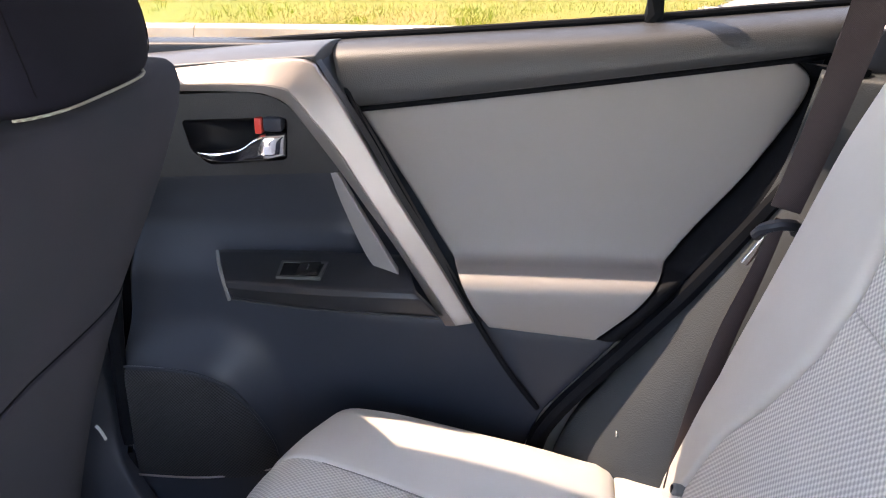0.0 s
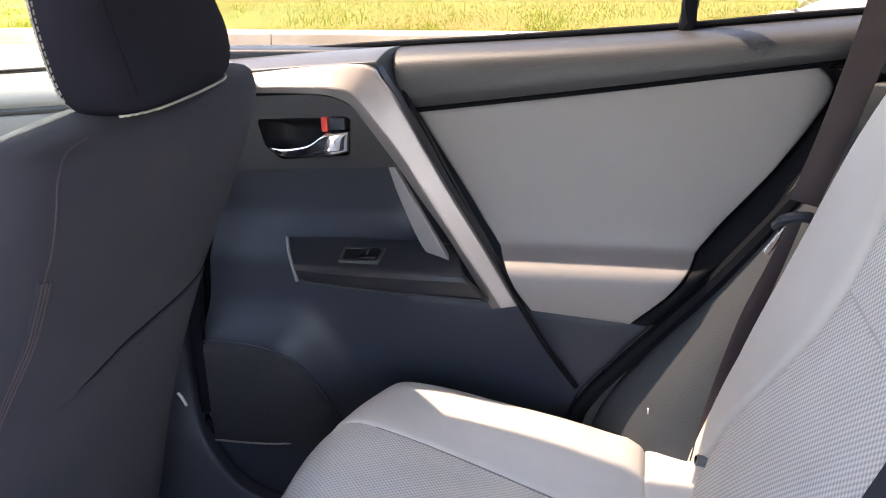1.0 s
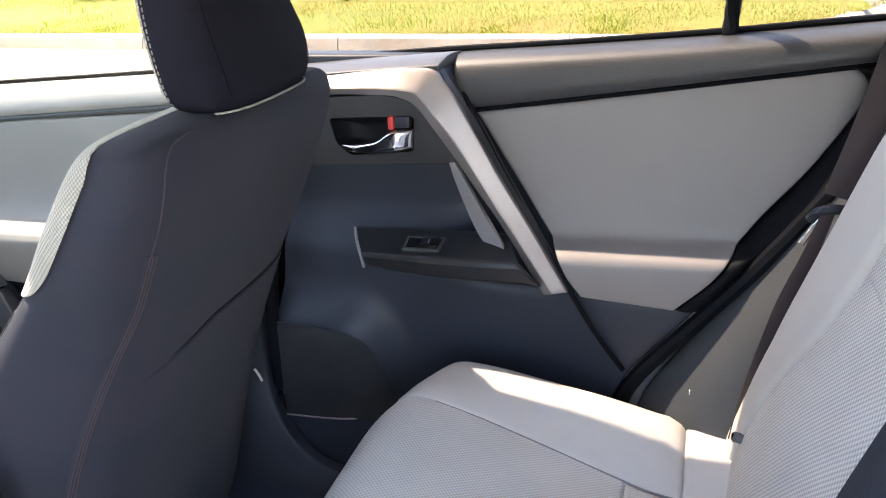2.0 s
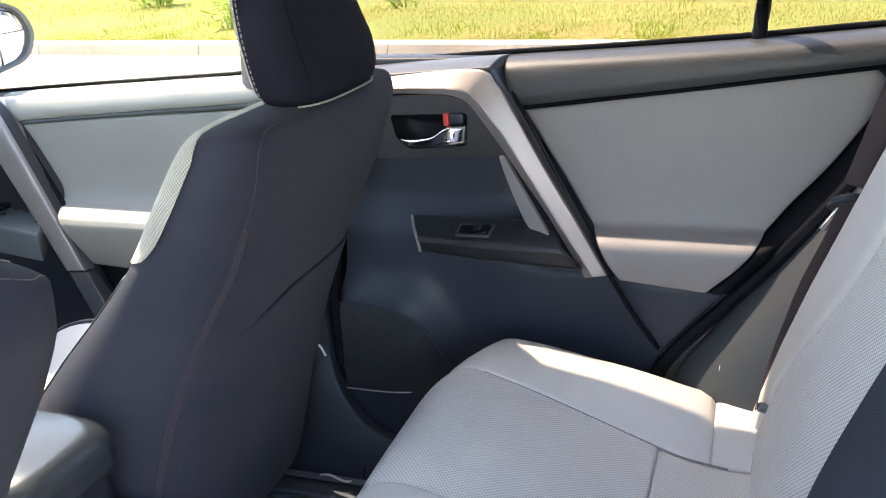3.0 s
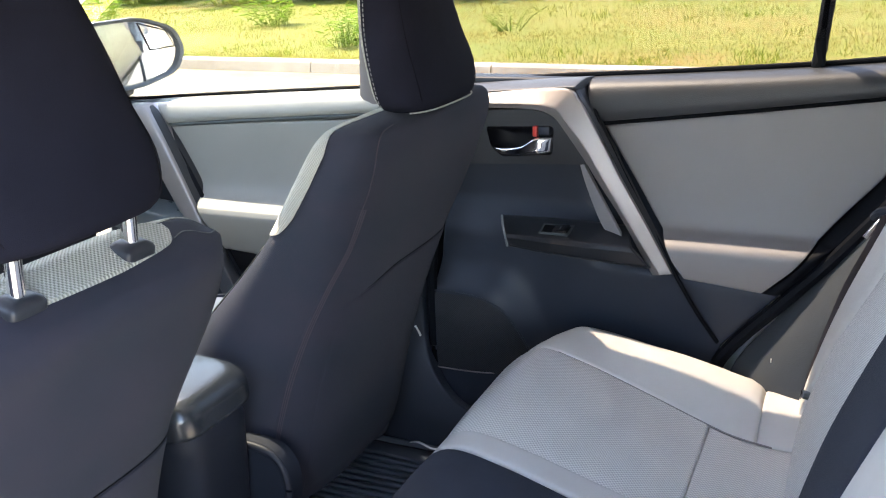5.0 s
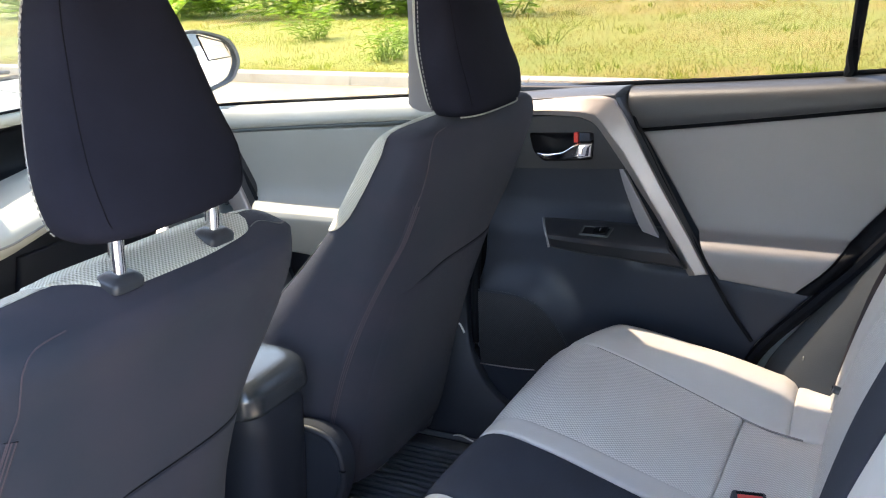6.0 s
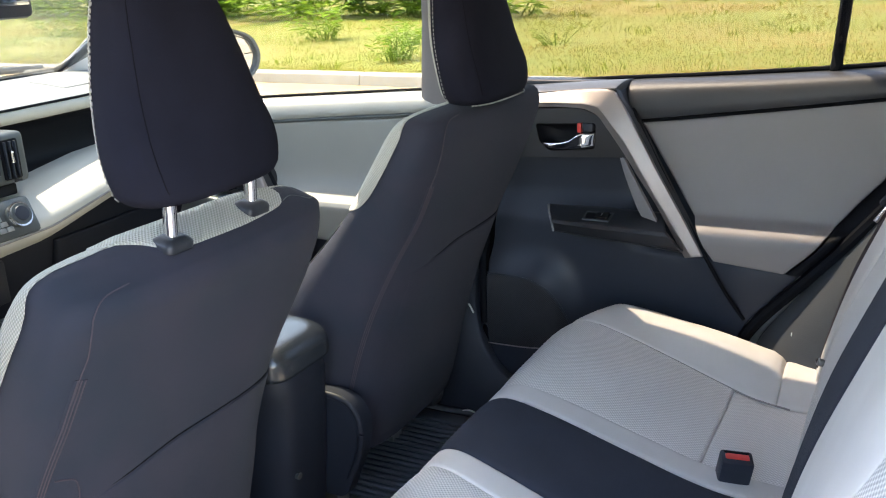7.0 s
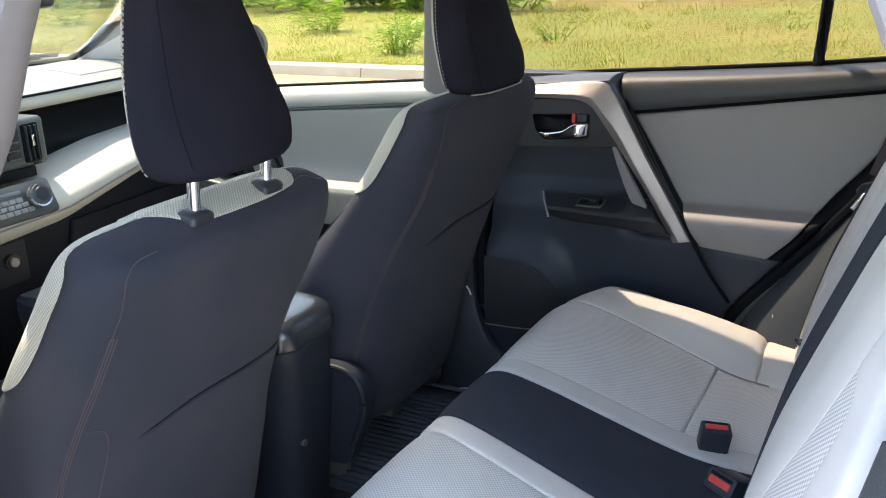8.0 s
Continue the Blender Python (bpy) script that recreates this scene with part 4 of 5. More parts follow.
part("window_switch", block((-1.42, 1.085, 0.878), (-1.365, 1.115, 0.889), 0.002), "gloss", front_door)
# Dark grey tube for the shadow line below this rail.
part("rail_shadow", tube([flow(i / 12) + Vector((0, 0.006, -0.004)) for i in range(13)], 0.006, 6), "unit", front_door)
part("handle_plate", block((-1.62, 1.118, 0.96), (-1.375, 1.16, 1.056), 0.004), "grain", front_door)
part("handle_cup", block((-1.55, 1.112, 0.985), (-1.43, 1.13, 1.040), 0.01), "gloss", front_door, "gloss black handle cup")
part("lever", block((-1.47, 1.098, 0.990), (-1.44, 1.112, 1.028), 0.004), "chrome", front_door, "chrome pull lever")
part("window_seal", tube([(-1.80, 1.10, 1.078), (-1.57, 1.20, 1.096), (-1.40, 1.222, 1.106), (-1.237, 1.233, 1.116), (-0.85, 1.235, 1.139), (-0.76, 1.235, 1.145)], 0.0042, 8, n=30), "seal", front_door)
part("door_shell", block((-1.70, 1.245, 0.40), (-0.80, 1.32, 1.075), 0.03), "paint", front_door, "white outer door skin")
pane("window_pane", [(-1.80, 1.11, 1.075), (-0.76, 1.242, 1.142), (-0.74, 1.09, 1.53), (-1.1, 1.06, 1.53)], front_door)
pane("windscreen", [(-1.90, -0.2, 1.19), (-1.90, 1.04, 1.19), (-0.86, 0.98, 1.56), (-0.86, -0.14, 1.56)], body)

# ---- driver-side front door, closed ----
# Unseen; added to cut the sky light on dashboard and headrests.
driver_door = thing("front_door", (-1.2, -0.36, 0.42), "closed front car door beside the driver's seat, pale grey insert", "car door")
part("door_base", mirrored(sheet(fpanel, 0.8, 0.68, (0, 1, 0), 0.05, 0.008, 12, 12)), "plastic", driver_door)
part("insert_panel", mirrored(sheet(lambda u, v: fl(v).lerp(fr(v), u), 0.5, 0.36, (0, 1, 0), 0.02, 0.007, 12, 30)), "insert_warm_lit", driver_door, "pale grey padded vinyl insert with armrest ledge")
part("top_rail", mirrored(sheet(frail, 0.6, 0.1, (0, 1, 0), 0.02, 0.006, 12, 14)), "rail_sunlit", driver_door, "grained top rail, coloured pale as if sunlit")
part("silver_trim", mirrored(sheet(ruled(fo, fi), 0.6, 0.036, (0, 1, 0), 0.05, 0.004, 30, 6, 0.002)), "silver", driver_door, "satin silver trim strip that bends down")
part("window_seal", mirrored(tube([(-1.80, 1.10, 1.078), (-1.40, 1.222, 1.106), (-0.76, 1.235, 1.145)], 0.005, 8, n=12)), "seal", driver_door)
part("door_shell", mirrored(block((-1.70, 1.245, 0.40), (-0.80, 1.32, 1.075), 0.03)), "paint", driver_door, "white outer door skin")
pane("window_pane", [(x, 2 * YC - y, z) for x, y, z in ((-1.80, 1.11, 1.075), (-0.76, 1.242, 1.142), (-0.74, 1.09, 1.53), (-1.1, 1.06, 1.53))], driver_door)

# ---- door mirror outside ----
dm = thing("door_mirror", (-1.47, 1.21, 1.1), "white door mirror with grey-rimmed glass", "door mirror")
at_mirror = Matrix.Translation((-1.470, 1.212, 1.213)) @ pose(0, 0, 0, 0, 0, -23)
prof = round_ring([(-0.118, 0.074), (0.02, 0.080), (0.100, 0.052), (0.122, 0.000), (0.098, -0.050), (0.0, -0.078), (-0.110, -0.076)], 0.03, 5)


def lathe(stages, material, name, cap=False, prof=prof, at=at_mirror):
    """Rings of the mirror's outline: (size, distance behind the glass)."""
    bm = bmesh.new()
    rings = [[bm.verts.new(at @ Vector((x, p[0] * s, p[1] * s))) for p in prof] for s, x in stages]
    for a, b in zip(rings, rings[1:]):
        for k in range(len(prof)):
            bm.faces.new((a[k], a[(k + 1) % len(prof)], b[(k + 1) % len(prof)], b[k]))
    if cap:
        bm.faces.new(rings[0])
    return part(name, bm, material, dm)


lathe([(0.35, -0.15), (0.75, -0.13), (0.97, -0.08), (1.06, -0.03), (1.10, 0.002), (1.10, 0.012)], "paint", "mirror_shell", True)
lathe([(1.10, 0.004), (1.095, 0.020), (1.02, 0.018), (0.97, 0.004)], "dash_grey", "rim")
lathe([(1.0, 0.004), (0.999, 0.0038)], "mirror", "mirror_glass", True)
spot = [(0.020, 0.072), (0.092, 0.048), (0.112, 0.008), (0.045, 0.004)]
part("spot_rim", tube([at_mirror @ Vector((0.0062, *spot[i % 4])) for i in range(5)], 0.0016, 6, smooth=False), "seal", dm)
lathe([(0.93, 0.0056), (0.929, 0.0055)], "mirror", "spot_mirror", True, spot, at_mirror @ pose(0, 0, 0, 0, 1, 4))
part("arm", block((-1.60, 1.14, 1.10), (-1.52, 1.26, 1.145), 0.015), "plastic", dm)

# ---- rear bench ----
PROFILE = spline([(-0.350, 0.0, 0.44), (-0.372, 0.0, 0.53), (-0.376, 0.0, 0.62), (-0.358, 0.0, 0.690), (-0.315, 0.0, 0.720), (-0.235, 0.0, 0.703), (-0.11, 0.0, 0.660), (0.003, 0.0, 0.621), (0.08, 0.0, 0.604), (0.19, 0.0, 0.600)])


def swell(x, y):
    """The outer bolsters stand higher towards the backrest."""
    d = abs(y - YC)
    k = smoothstep(0.47, 0.58, d) - 0.9 * smoothstep(0.60, 0.66, d)
    return 0.052 * k * smoothstep(-0.33, 0.02, x) * (1 - 0.30 * smoothstep(0.062, 0.085, x)) + 0.004 * smoothstep(0.4, 0.6, d)


def seat_panel(y0, y1, s0, s1):
    """y0, y1: the panel's sides, each as (front, back); s0, s1: stretch of the profile."""
    def S(u, v):
        s = s0 + (s1 - s0) * v
        p = PROFILE(s)
        w = (s - 0.33) / 0.5
        a, b = (q[0] + (q[1] - q[0]) * min(max(w, 0), 1.1) for q in (y0, y1))
        y = a + (b - a) * u
        q = max(0.0, (abs(y - YC) - 0.40) / 0.23) ** 2
        return Vector((p.x + 0.050 * q * smoothstep(0.72, 0.30, s), y, p.z + swell(p.x, y) - 0.022 * q * smoothstep(0.62, 0.34, s)))
    return S


bench = thing("rear_bench_seat", (-0.1, YC, 0.44), "pale grey cloth rear bench seat with a dark centre stripe", "car seat")
UP = (0.15, 0, -1)


def flip(q):
    return (2 * 0.4375 - q[0], 2 * 0.4375 - q[1])


def sunk(S):
    """The panel set a little below its neighbours, whose rims cover its edge."""
    return lambda u, v: S(-0.01 + 1.02 * u, v) - Vector((0, 0, 0.0035))


E_BAND, E_STRIPE, E_SEAM, E_OUT = (0.580, 0.622), (0.525, 0.558), (0.925, 0.902), (1.052, 1.050)
XS = 0.775
for side in (0, 1):
    f = flip if side else (lambda q: q)
    for s0, s1, m in ((0, 0.890, 36), (0.890, 0.985, 8)):
        part("cushion_bolster", sheet(seat_panel(f(E_SEAM), f(E_OUT), s0, s1), 0.12, 0.85 * (s1 - s0), UP, 0.05, 0.007, 8, m), "grey_cloth", bench)
    part("cushion_insert", sheet(sunk(seat_panel(f(E_BAND), f(E_SEAM), 0, XS)), 0.35, 0.6, UP, 0.04, 0.0035, 18, 40, 0.006), "seat_knit", bench, "pale knitted insert")
    part("cushion_insert", sheet(sunk(seat_panel(f(E_BAND), f(E_SEAM), XS, 1)), 0.3, 0.2, UP, 0.04, 0.012, 14, 10, 0.004), "seat_knit", bench, "pale knitted insert")
    part("cushion_band", sheet(seat_panel(f(E_STRIPE), f(E_BAND), 0, 1), 0.06, 0.8, UP, 0.04, 0.008, 6, 44), "grey_cloth", bench)
part("cushion_stripe", sheet(seat_panel(flip(E_STRIPE), E_STRIPE, 0, 1), 0.2, 0.8, UP, 0.04, 0.012, 12, 44, 0.004), "stripe_cloth", bench, "dark grey centre stripe")
for side in (0, 1):
    f = flip if side else (lambda q: q)
    S = seat_panel(f(E_SEAM), f(E_SEAM), 0, 1)
    part("cushion_seam", tube([S(0, v / 12) + Vector((0, 0, -0.004)) for v in range(6, 12)], 0.0018, 6), "thread", bench)
part("foam_core", block((-0.335, -0.20, 0.33), (0.20, 1.045, 0.575), 0.04), "stripe_cloth", bench)

BACK = spline([(0.128, 0, 0.585), (0.140, 0, 0.65), (0.172, 0, 0.785), (0.200, 0, 0.88), (0.252, 0, 1.016), (0.288, 0, 1.104), (0.325, 0, 1.18), (0.368, 0, 1.27)])


def back_panel(y0, y1, inset0=0.0, inset1=0.0, v1=1.0, v0=0.0):
    """y0, y1: the panel's sides as tables over the height."""
    f, g = lerp_table(y0), lerp_table(y1)

    def S(u, v):
        w = v0 + v * (v1 - v0)
        p = BACK(w)
        y = f(w)[0] + (g(w)[0] - f(w)[0]) * u
        return Vector((p.x + inset0 + (inset1 - inset0) * u, y, p.z))
    return S


DN = (0.93, 0, -0.36)
Y_STRIPE = [(0, 0.535), (1, 0.525)]
Y_FAR, Y_RIM = [(0, 0.985), (0.16, 0.960), (0.25, 0.915), (0.41, 0.830), (0.51, 0.776), (0.58, 0.766), (0.65, 0.780), (0.75, 0.810), (1, 0.85)], [(0, 1.028), (0.16, 1.014), (0.24, 0.990), (0.36, 0.965), (0.48, 0.965), (0.58, 0.973), (0.72, 0.980), (1, 0.985)]
part("backrest_bolster", sheet(back_panel(Y_FAR, Y_RIM, 0.006, 0.0), 0.17, 0.75, DN, 0.09, 0.020, 12, 36), "grey_cloth", bench)
for v0, v1 in ((0.0, 0.565), (0.565, 1.0)):
    part("backrest_insert", sheet(back_panel(Y_STRIPE, Y_FAR, 0.015, 0.010, v1, v0), 0.28, 0.35, DN, 0.06, 0.003, 14, 24, 0.003), "back_knit", bench, "pale knitted insert")
SEAM_A = [(0, 0.085), (0.30, 0.045), (0.46, 0.0), (0.58, -0.040), (0.70, -0.052), (1, -0.058)]
KNIT_END = [(0, -0.120), (0.54, -0.118), (0.64, -0.108), (0.68, -0.092), (0.705, -0.056), (1, -0.060)]
OUTER = [(0, -0.230), (0.60, -0.228), (0.66, -0.205), (0.70, -0.178), (0.76, -0.150), (1, -0.105)]


def near_panel(y0, y1, v0, v1, proud=0.0):
    """Panels of the driver-side backrest, which falls back towards the door."""
    f, g = smooth_table(y0), smooth_table(y1)

    def S(u, v):
        w = v0 + (v1 - v0) * v
        p = BACK(w)
        y = f(w)[0] + (g(w)[0] - f(w)[0]) * u
        return Vector((p.x + 0.012 - proud + 0.03 * smoothstep(0.05, -0.22, y), y, p.z))
    return S


part("backrest_band", sheet(near_panel([(0, 0.300), (1, 0.307)], SEAM_A, 0, 1), 0.35, 0.75, DN, 0.06, 0.005, 14, 50, 0.004), "grey_cloth", bench)
part("backrest_insert", sheet(near_panel(SEAM_A, KNIT_END, 0, 0.704), 0.1, 0.5, DN, 0.06, 0.003, 10, 50, 0.002), "back_knit", bench, "pale knitted insert")
part("backrest_bolster", sheet(near_panel(KNIT_END, OUTER, 0, 1, 0.003), 0.12, 0.75, DN, 0.09, 0.012, 10, 60, 0.004), "grey_cloth", bench)
part("backrest_stripe", sheet(back_panel([(0, 0.298), (1, 0.305)], Y_STRIPE, 0.010, 0.009), 0.22, 0.75, DN, 0.06, 0.010, 10, 30, 0.003), "stripe_cloth", bench, "dark grey centre stripe")
part("backboard", sheet(lambda u, v: Vector((BACK(v).x + 0.10, -0.17 + 1.2 * u, BACK(v).z)), 1.2, 0.75, DN, 0.04, 0.02, 6, 20), "carpet", bench)
grommet = part("grommet", tube([(0.170, 0.952, 0.679), (0.1465, 0.946, 0.687), (0.1450, 0.9455, 0.6875)], lambda u: 0.0075 - 0.0015 * max(0, 2 * u - 1), 18, smooth=False), "key", bench, "small dark grey plastic button")
part("slit", block((0.1435, 0.9445, 0.682), (0.1460, 0.9475, 0.693), 0.0005), "void", grommet)

# ---- side trims beside the bench ----
for side in (False, True):
    seal_c = spline([(0.300, 1.128, 1.15), (0.272, 1.128, 1.04), (0.235, 1.125, 0.968), (0.163, 1.12, 0.858), (0.073, 1.12, 0.737), (0.005, 1.115, 0.635), (-0.02, 1.11, 0.50), (-0.02, 1.11, 0.36)])
    mid_c = spline([(0.36, 1.09, 1.15), (0.33, 1.085, 1.04), (0.29, 1.073, 0.968), (0.225, 1.056, 0.858), (0.14, 1.043, 0.737), (0.08, 1.030, 0.635), (0.05, 1.020, 0.50), (0.05, 1.015, 0.36)])
    in_c = spline([(0.47, 1.03, 1.15), (0.44, 1.025, 1.04), (0.40, 1.018, 0.968), (0.34, 1.003, 0.858), (0.30, 0.988, 0.737), (0.27, 0.975, 0.635), (0.24, 0.965, 0.50), (0.24, 0.96, 0.36)])

    def trim_face(u, v):
        return spline([seal_c(v), mid_c(v), in_c(v)])(u)
    bm = sheet(trim_face, 0.3, 0.8, (0.3, 1, 0), 0.03, 0.012, 14, 30)
    if side:
        bmesh.ops.translate(bm, vec=(0.03, 0, 0), verts=bm.verts)
    part("side_trim", mirrored(bm) if side else bm, "trim", body, "grained black trim beside the rear seat")
part("fleck", block((0.083, 1.052, 0.687), (0.0845, 1.058, 0.693), 0), "paper", body)

# ---- seat belt ----
belt = thing("seat_belt", (0.25, 1.03, 0.66), "dark brown-black seat belt webbing with a chrome tongue", "seat belt")


def webbing(path, width, twist=None):
    c = spline(path)
    n = 30
    bm = bmesh.new()
    a, b = [], []
    for i in range(n + 1):
        u = i / n
        w = Vector(twist(u)).normalized() * width(u) / 2
        a.append(c(u) - w)
        b.append(c(u) + w)
    f, g = spline(a), spline(b)
    return sheet(lambda u, v: f(u).lerp(g(u), v), 1, 0.05, (0.2, 1, 0), 0.002, 0.0, 30, 3)


part("webbing", webbing([(0.345, 1.06, 1.36), (0.325, 1.05, 1.25), (0.292, 1.045, 1.12), (0.258, 1.04, 1.01)], lambda u: 0.046 - 0.012 * u, lambda u: (0.94, -0.1, -0.25)), "webbing", belt)
part("webbing_low", webbing([(0.254, 1.036, 1.0), (0.230, 1.028, 0.93), (0.206, 1.022, 0.865), (0.187, 1.017, 0.80), (0.165, 1.008, 0.72), (0.148, 0.996, 0.65)], lambda u: 0.014 + 0.010 * math.sin(u * 3), lambda u: (0.95, 0.05, -0.29)), "webbing", belt)
tng = part("tongue", sheet(lambda u, v: Vector((0.214 + 0.022 * u + 0.008 * v, 1.035, 0.945 + 0.035 * u - 0.005 * v)), 0.04, 0.015, (0, 1, 0), 0.003, 0.002, 3, 3), "chrome", belt, "chrome buckle tongue")
part("tongue_grip", tube([(0.228, 1.04, 0.978), (0.236, 1.03, 0.991), (0.252, 1.028, 0.996), (0.268, 1.03, 0.994), (0.272, 1.04, 0.984)], 0.0072, 8), "plastic", tng)


def buckle(at, lean, angle, label):
    th = thing("belt_buckle", at, label, "seat belt buckle", "buckles in the rear seat")
    m = Matrix.Translation(at) @ pose(0, 0, 0, *lean, angle)
    part("housing", block((-0.026, -0.017, -0.075), (0.026, 0.017, 0.0), 0.005, m), "plastic", th)
    part("release_button", block((-0.019, -0.0060, -0.004), (0.019, 0.0060, 0.0022), 0.002, m), "red", th, "red release button")
    part("slot", block((-0.020, 0.0075, -0.006), (0.020, 0.0125, 0.0008), 0.001, m), "seal", th)
    return th


buckle((0.066, 0.598, 0.652), (14, 6), 20, "black upright belt buckle with a red button in the bench")
buckle((0.110, 0.404, 0.664), (62, 6), -26, "black belt buckle lying over with a red button")

# ---- front seats ----
SEAT = [(0.30, -0.90, -0.625, 0.225), (0.45, -0.95, -0.638, 0.238), (0.60, -0.95, -0.607, 0.251), (0.70, -0.915, -0.580, 0.245), (0.80, -0.838, -0.550, 0.240), (0.90, -0.742, -0.515, 0.240),
        (1.00, -0.649, -0.475, 0.252), (1.08, -0.587, -0.446, 0.248), (1.13, -0.557, -0.432, 0.237), (1.150, -0.538, -0.435, 0.228), (1.158, -0.520, -0.440, 0.214), (1.163, -0.494, -0.448, 0.186)]
POW = 0.55


def loft(stages, power=0.45, K=64, close=True):
    """Rounded oblong rings from bottom to top: (height, front x, rear x, side y, other side y)."""
    bm = bmesh.new()
    rings = []
    for z, x0, x1, y0, y1 in stages:
        ring = []
        for k in range(K):
            c, q = math.cos(2 * math.pi * k / K), math.sin(2 * math.pi * k / K)
            ring.append(bm.verts.new(((x0 + x1) / 2 + (x1 - x0) / 2 * math.copysign(abs(c) ** power, c), (y0 + y1) / 2 + (y1 - y0) / 2 * math.copysign(abs(q) ** power, q), z)))
        rings.append(ring)
    for p, q in zip(rings, rings[1:]):
        for k in range(K):
            bm.faces.new((p[k], p[(k + 1) % K], q[(k + 1) % K], q[k]))
    if close:
        bm.faces.new(rings[0][::-1])
        bm.faces.new(rings[-1])
    return bm


def front_seat(name, cy, lean, lift, head, slope, label, group, raised=True):
    """lean: how far the seat lies further back, as (at 0.9 m, at 1.2 m); head: the headrest's centre and lift."""
    def dx(z):
        return lean[0] + (lean[1] - lean[0]) * (max(z, 0.6) - 0.9) / 0.3

    table = smooth_table(SEAT)
    slim_table = smooth_table([(0.30, 0.87), (0.50, 0.88), (0.60, 0.91), (0.70, 0.915), (0.80, 0.865), (0.88, 0.85), (0.98, 0.89), (1.04, 0.95), (1.08, 0.963), (1.11, 0.945), (1.135, 0.95), (1.155, 0.99), (1.20, 1.0)] if raised
                              else [(0.30, 0.86), (0.50, 0.86), (0.60, 0.88), (0.70, 0.885), (0.80, 0.86), (0.88, 0.85), (0.98, 0.88), (1.08, 0.99), (1.20, 1.0)])
    inner_side = 1 if raised else -1

    def settle(p, z, y):
        """Turns the plain section into the seat's form: the top slopes back, the side towards the console is slimmer."""
        xf, xr, w = table(z)
        frac = min(max((p.x - dx(z) - xf) / (xr - xf), 0), 1)
        slim = slim_table(z)[0] if y * inner_side > 0 else 1
        return Vector((p.x, cy + y * slim, p.z - slope * smoothstep(1.06, 1.163, z) * frac))

    def ring_pt(z, a, grow=0.0):
        xf, xr, w = table(z)
        c, s = math.cos(a), math.sin(a)
        xm, h = (xf + xr) / 2, (xr - xf) / 2 + grow
        y = (w + grow) * math.copysign(abs(s) ** POW, s)
        return settle(Vector((xm + h * math.copysign(abs(c) ** POW, c) + dx(z), 0, z + lift)), z, y)

    def rear(y, z, out=0.0015):
        """A place on the back of the seat."""
        xf, xr, w = table(z)
        k = min(abs(y) / w, 0.995)
        return settle(Vector(((xf + xr) / 2 + ((xr - xf) / 2) * (1 - k ** (2 / POW)) ** (POW / 2) + dx(z) + out, 0, z + lift)), z, y)

    th = thing(name, (-0.8, cy, 0.33), label, "car seat", group)
    zs = [0.495, 0.50, 0.51, 0.54] + [0.58 + 0.04 * i for i in range(13)] + [1.08, 1.105, 1.13, 1.142, 1.152, 1.158, 1.163]
    bm = bmesh.new()
    K = 72
    rings = [[bm.verts.new(ring_pt(z, 2 * math.pi * k / K)) for k in range(K)] for z in zs]
    for a, b in zip(rings, rings[1:]):
        for k in range(K):
            bm.faces.new((a[k], a[(k + 1) % K], b[(k + 1) % K], b[k]))
    c = bm.verts.new(sum((v.co for v in rings[-1]), Vector()) / K + Vector((0, 0, 0.003)))
    for k in range(K):
        bm.faces.new((rings[-1][k], rings[-1][(k + 1) % K], c))
    bm.faces.new(rings[0][::-1])
    part("backrest", bm, "black_cloth", th, "black cloth backrest", sharp=60)

    # The cream cover wraps the front; its edge on each flank is told by how far back it reaches.
    z0 = 0.945 if raised else 0.984
    if raised:
        reach = smooth_table([(0, 0.97), (0.03, 0.70), (0.08, 0.45), (0.2, 0.22), (0.45, 0.10), (0.7, 0.07), (0.85, 0.14), (0.94, 0.36), (1, 0.85)])
    else:
        reach = smooth_table([(0, 0.97), (0.04, 0.72), (0.12, 0.46), (0.3, 0.30), (0.6, 0.22), (0.8, 0.22), (0.92, 0.34), (0.97, 0.60), (1, 0.94)])

    def cover(u, v):
        k = reach(v)[0]
        return ring_pt(z0 + (1.163 - z0) * v, math.pi + (2 * u - 1) * math.acos(k ** (1 / POW)), 0.0035)
    part("front_cover", sheet(cover, 0.6, 0.26, (0.3, 0, -0.2), 0.004, 0.0, 72, 60), "front_knit", th, "cream knitted front cover")
    part("front_insert", sheet(lambda u, v: ring_pt(0.55 + 0.40 * v, math.pi + (u - 0.5) * 1.3, 0.003), 0.3, 0.35, (0.3, 0, 0), 0.004, 0.0, 20, 12), "front_knit", th, "cream knitted front cover")

    # A knitted strip lies over the crest round the posts.
    strip_rear = smooth_table([(-0.140, -0.500), (-0.118, -0.492), (-0.100, -0.484), (-0.085, -0.474), (-0.070, -0.461), (-0.03, -0.4575), (0.05, -0.4565), (0.10, -0.459), (0.135, -0.463), (0.147, -0.468), (0.154, -0.478)])

    def crest(x, y, out=0.0):
        fall = 0.19 * (-0.494 - x) if x < -0.494 else slope * min((x + 0.494) / 0.046, 1.1)
        return Vector((x + dx(1.16), cy + y, 1.163 - fall + out + lift))

    def top_face(u, v):
        y = -0.130 + 0.284 * u
        x0 = -0.528 + 0.042 * smoothstep(0.10, 0.154, y)
        return crest(x0 + (strip_rear(y)[0] - x0) * v, y, 0.0015 + 0.003 * smoothstep(0.0, 0.15, u))
    if raised:
        part("top_cover", sheet(top_face, 0.29, 0.07, (0, 0, -1), 0.004, 0.002, 48, 16), "top_knit", th, "cream knitted top strip")
        corner = [crest(-0.468, 0.150, 0.0008), crest(-0.471, 0.172, 0.0006), ring_pt(1.1605, math.radians(76), 0.0005), ring_pt(1.157, math.radians(80), 0.0004), ring_pt(1.150, math.radians(83), 0.0003)]
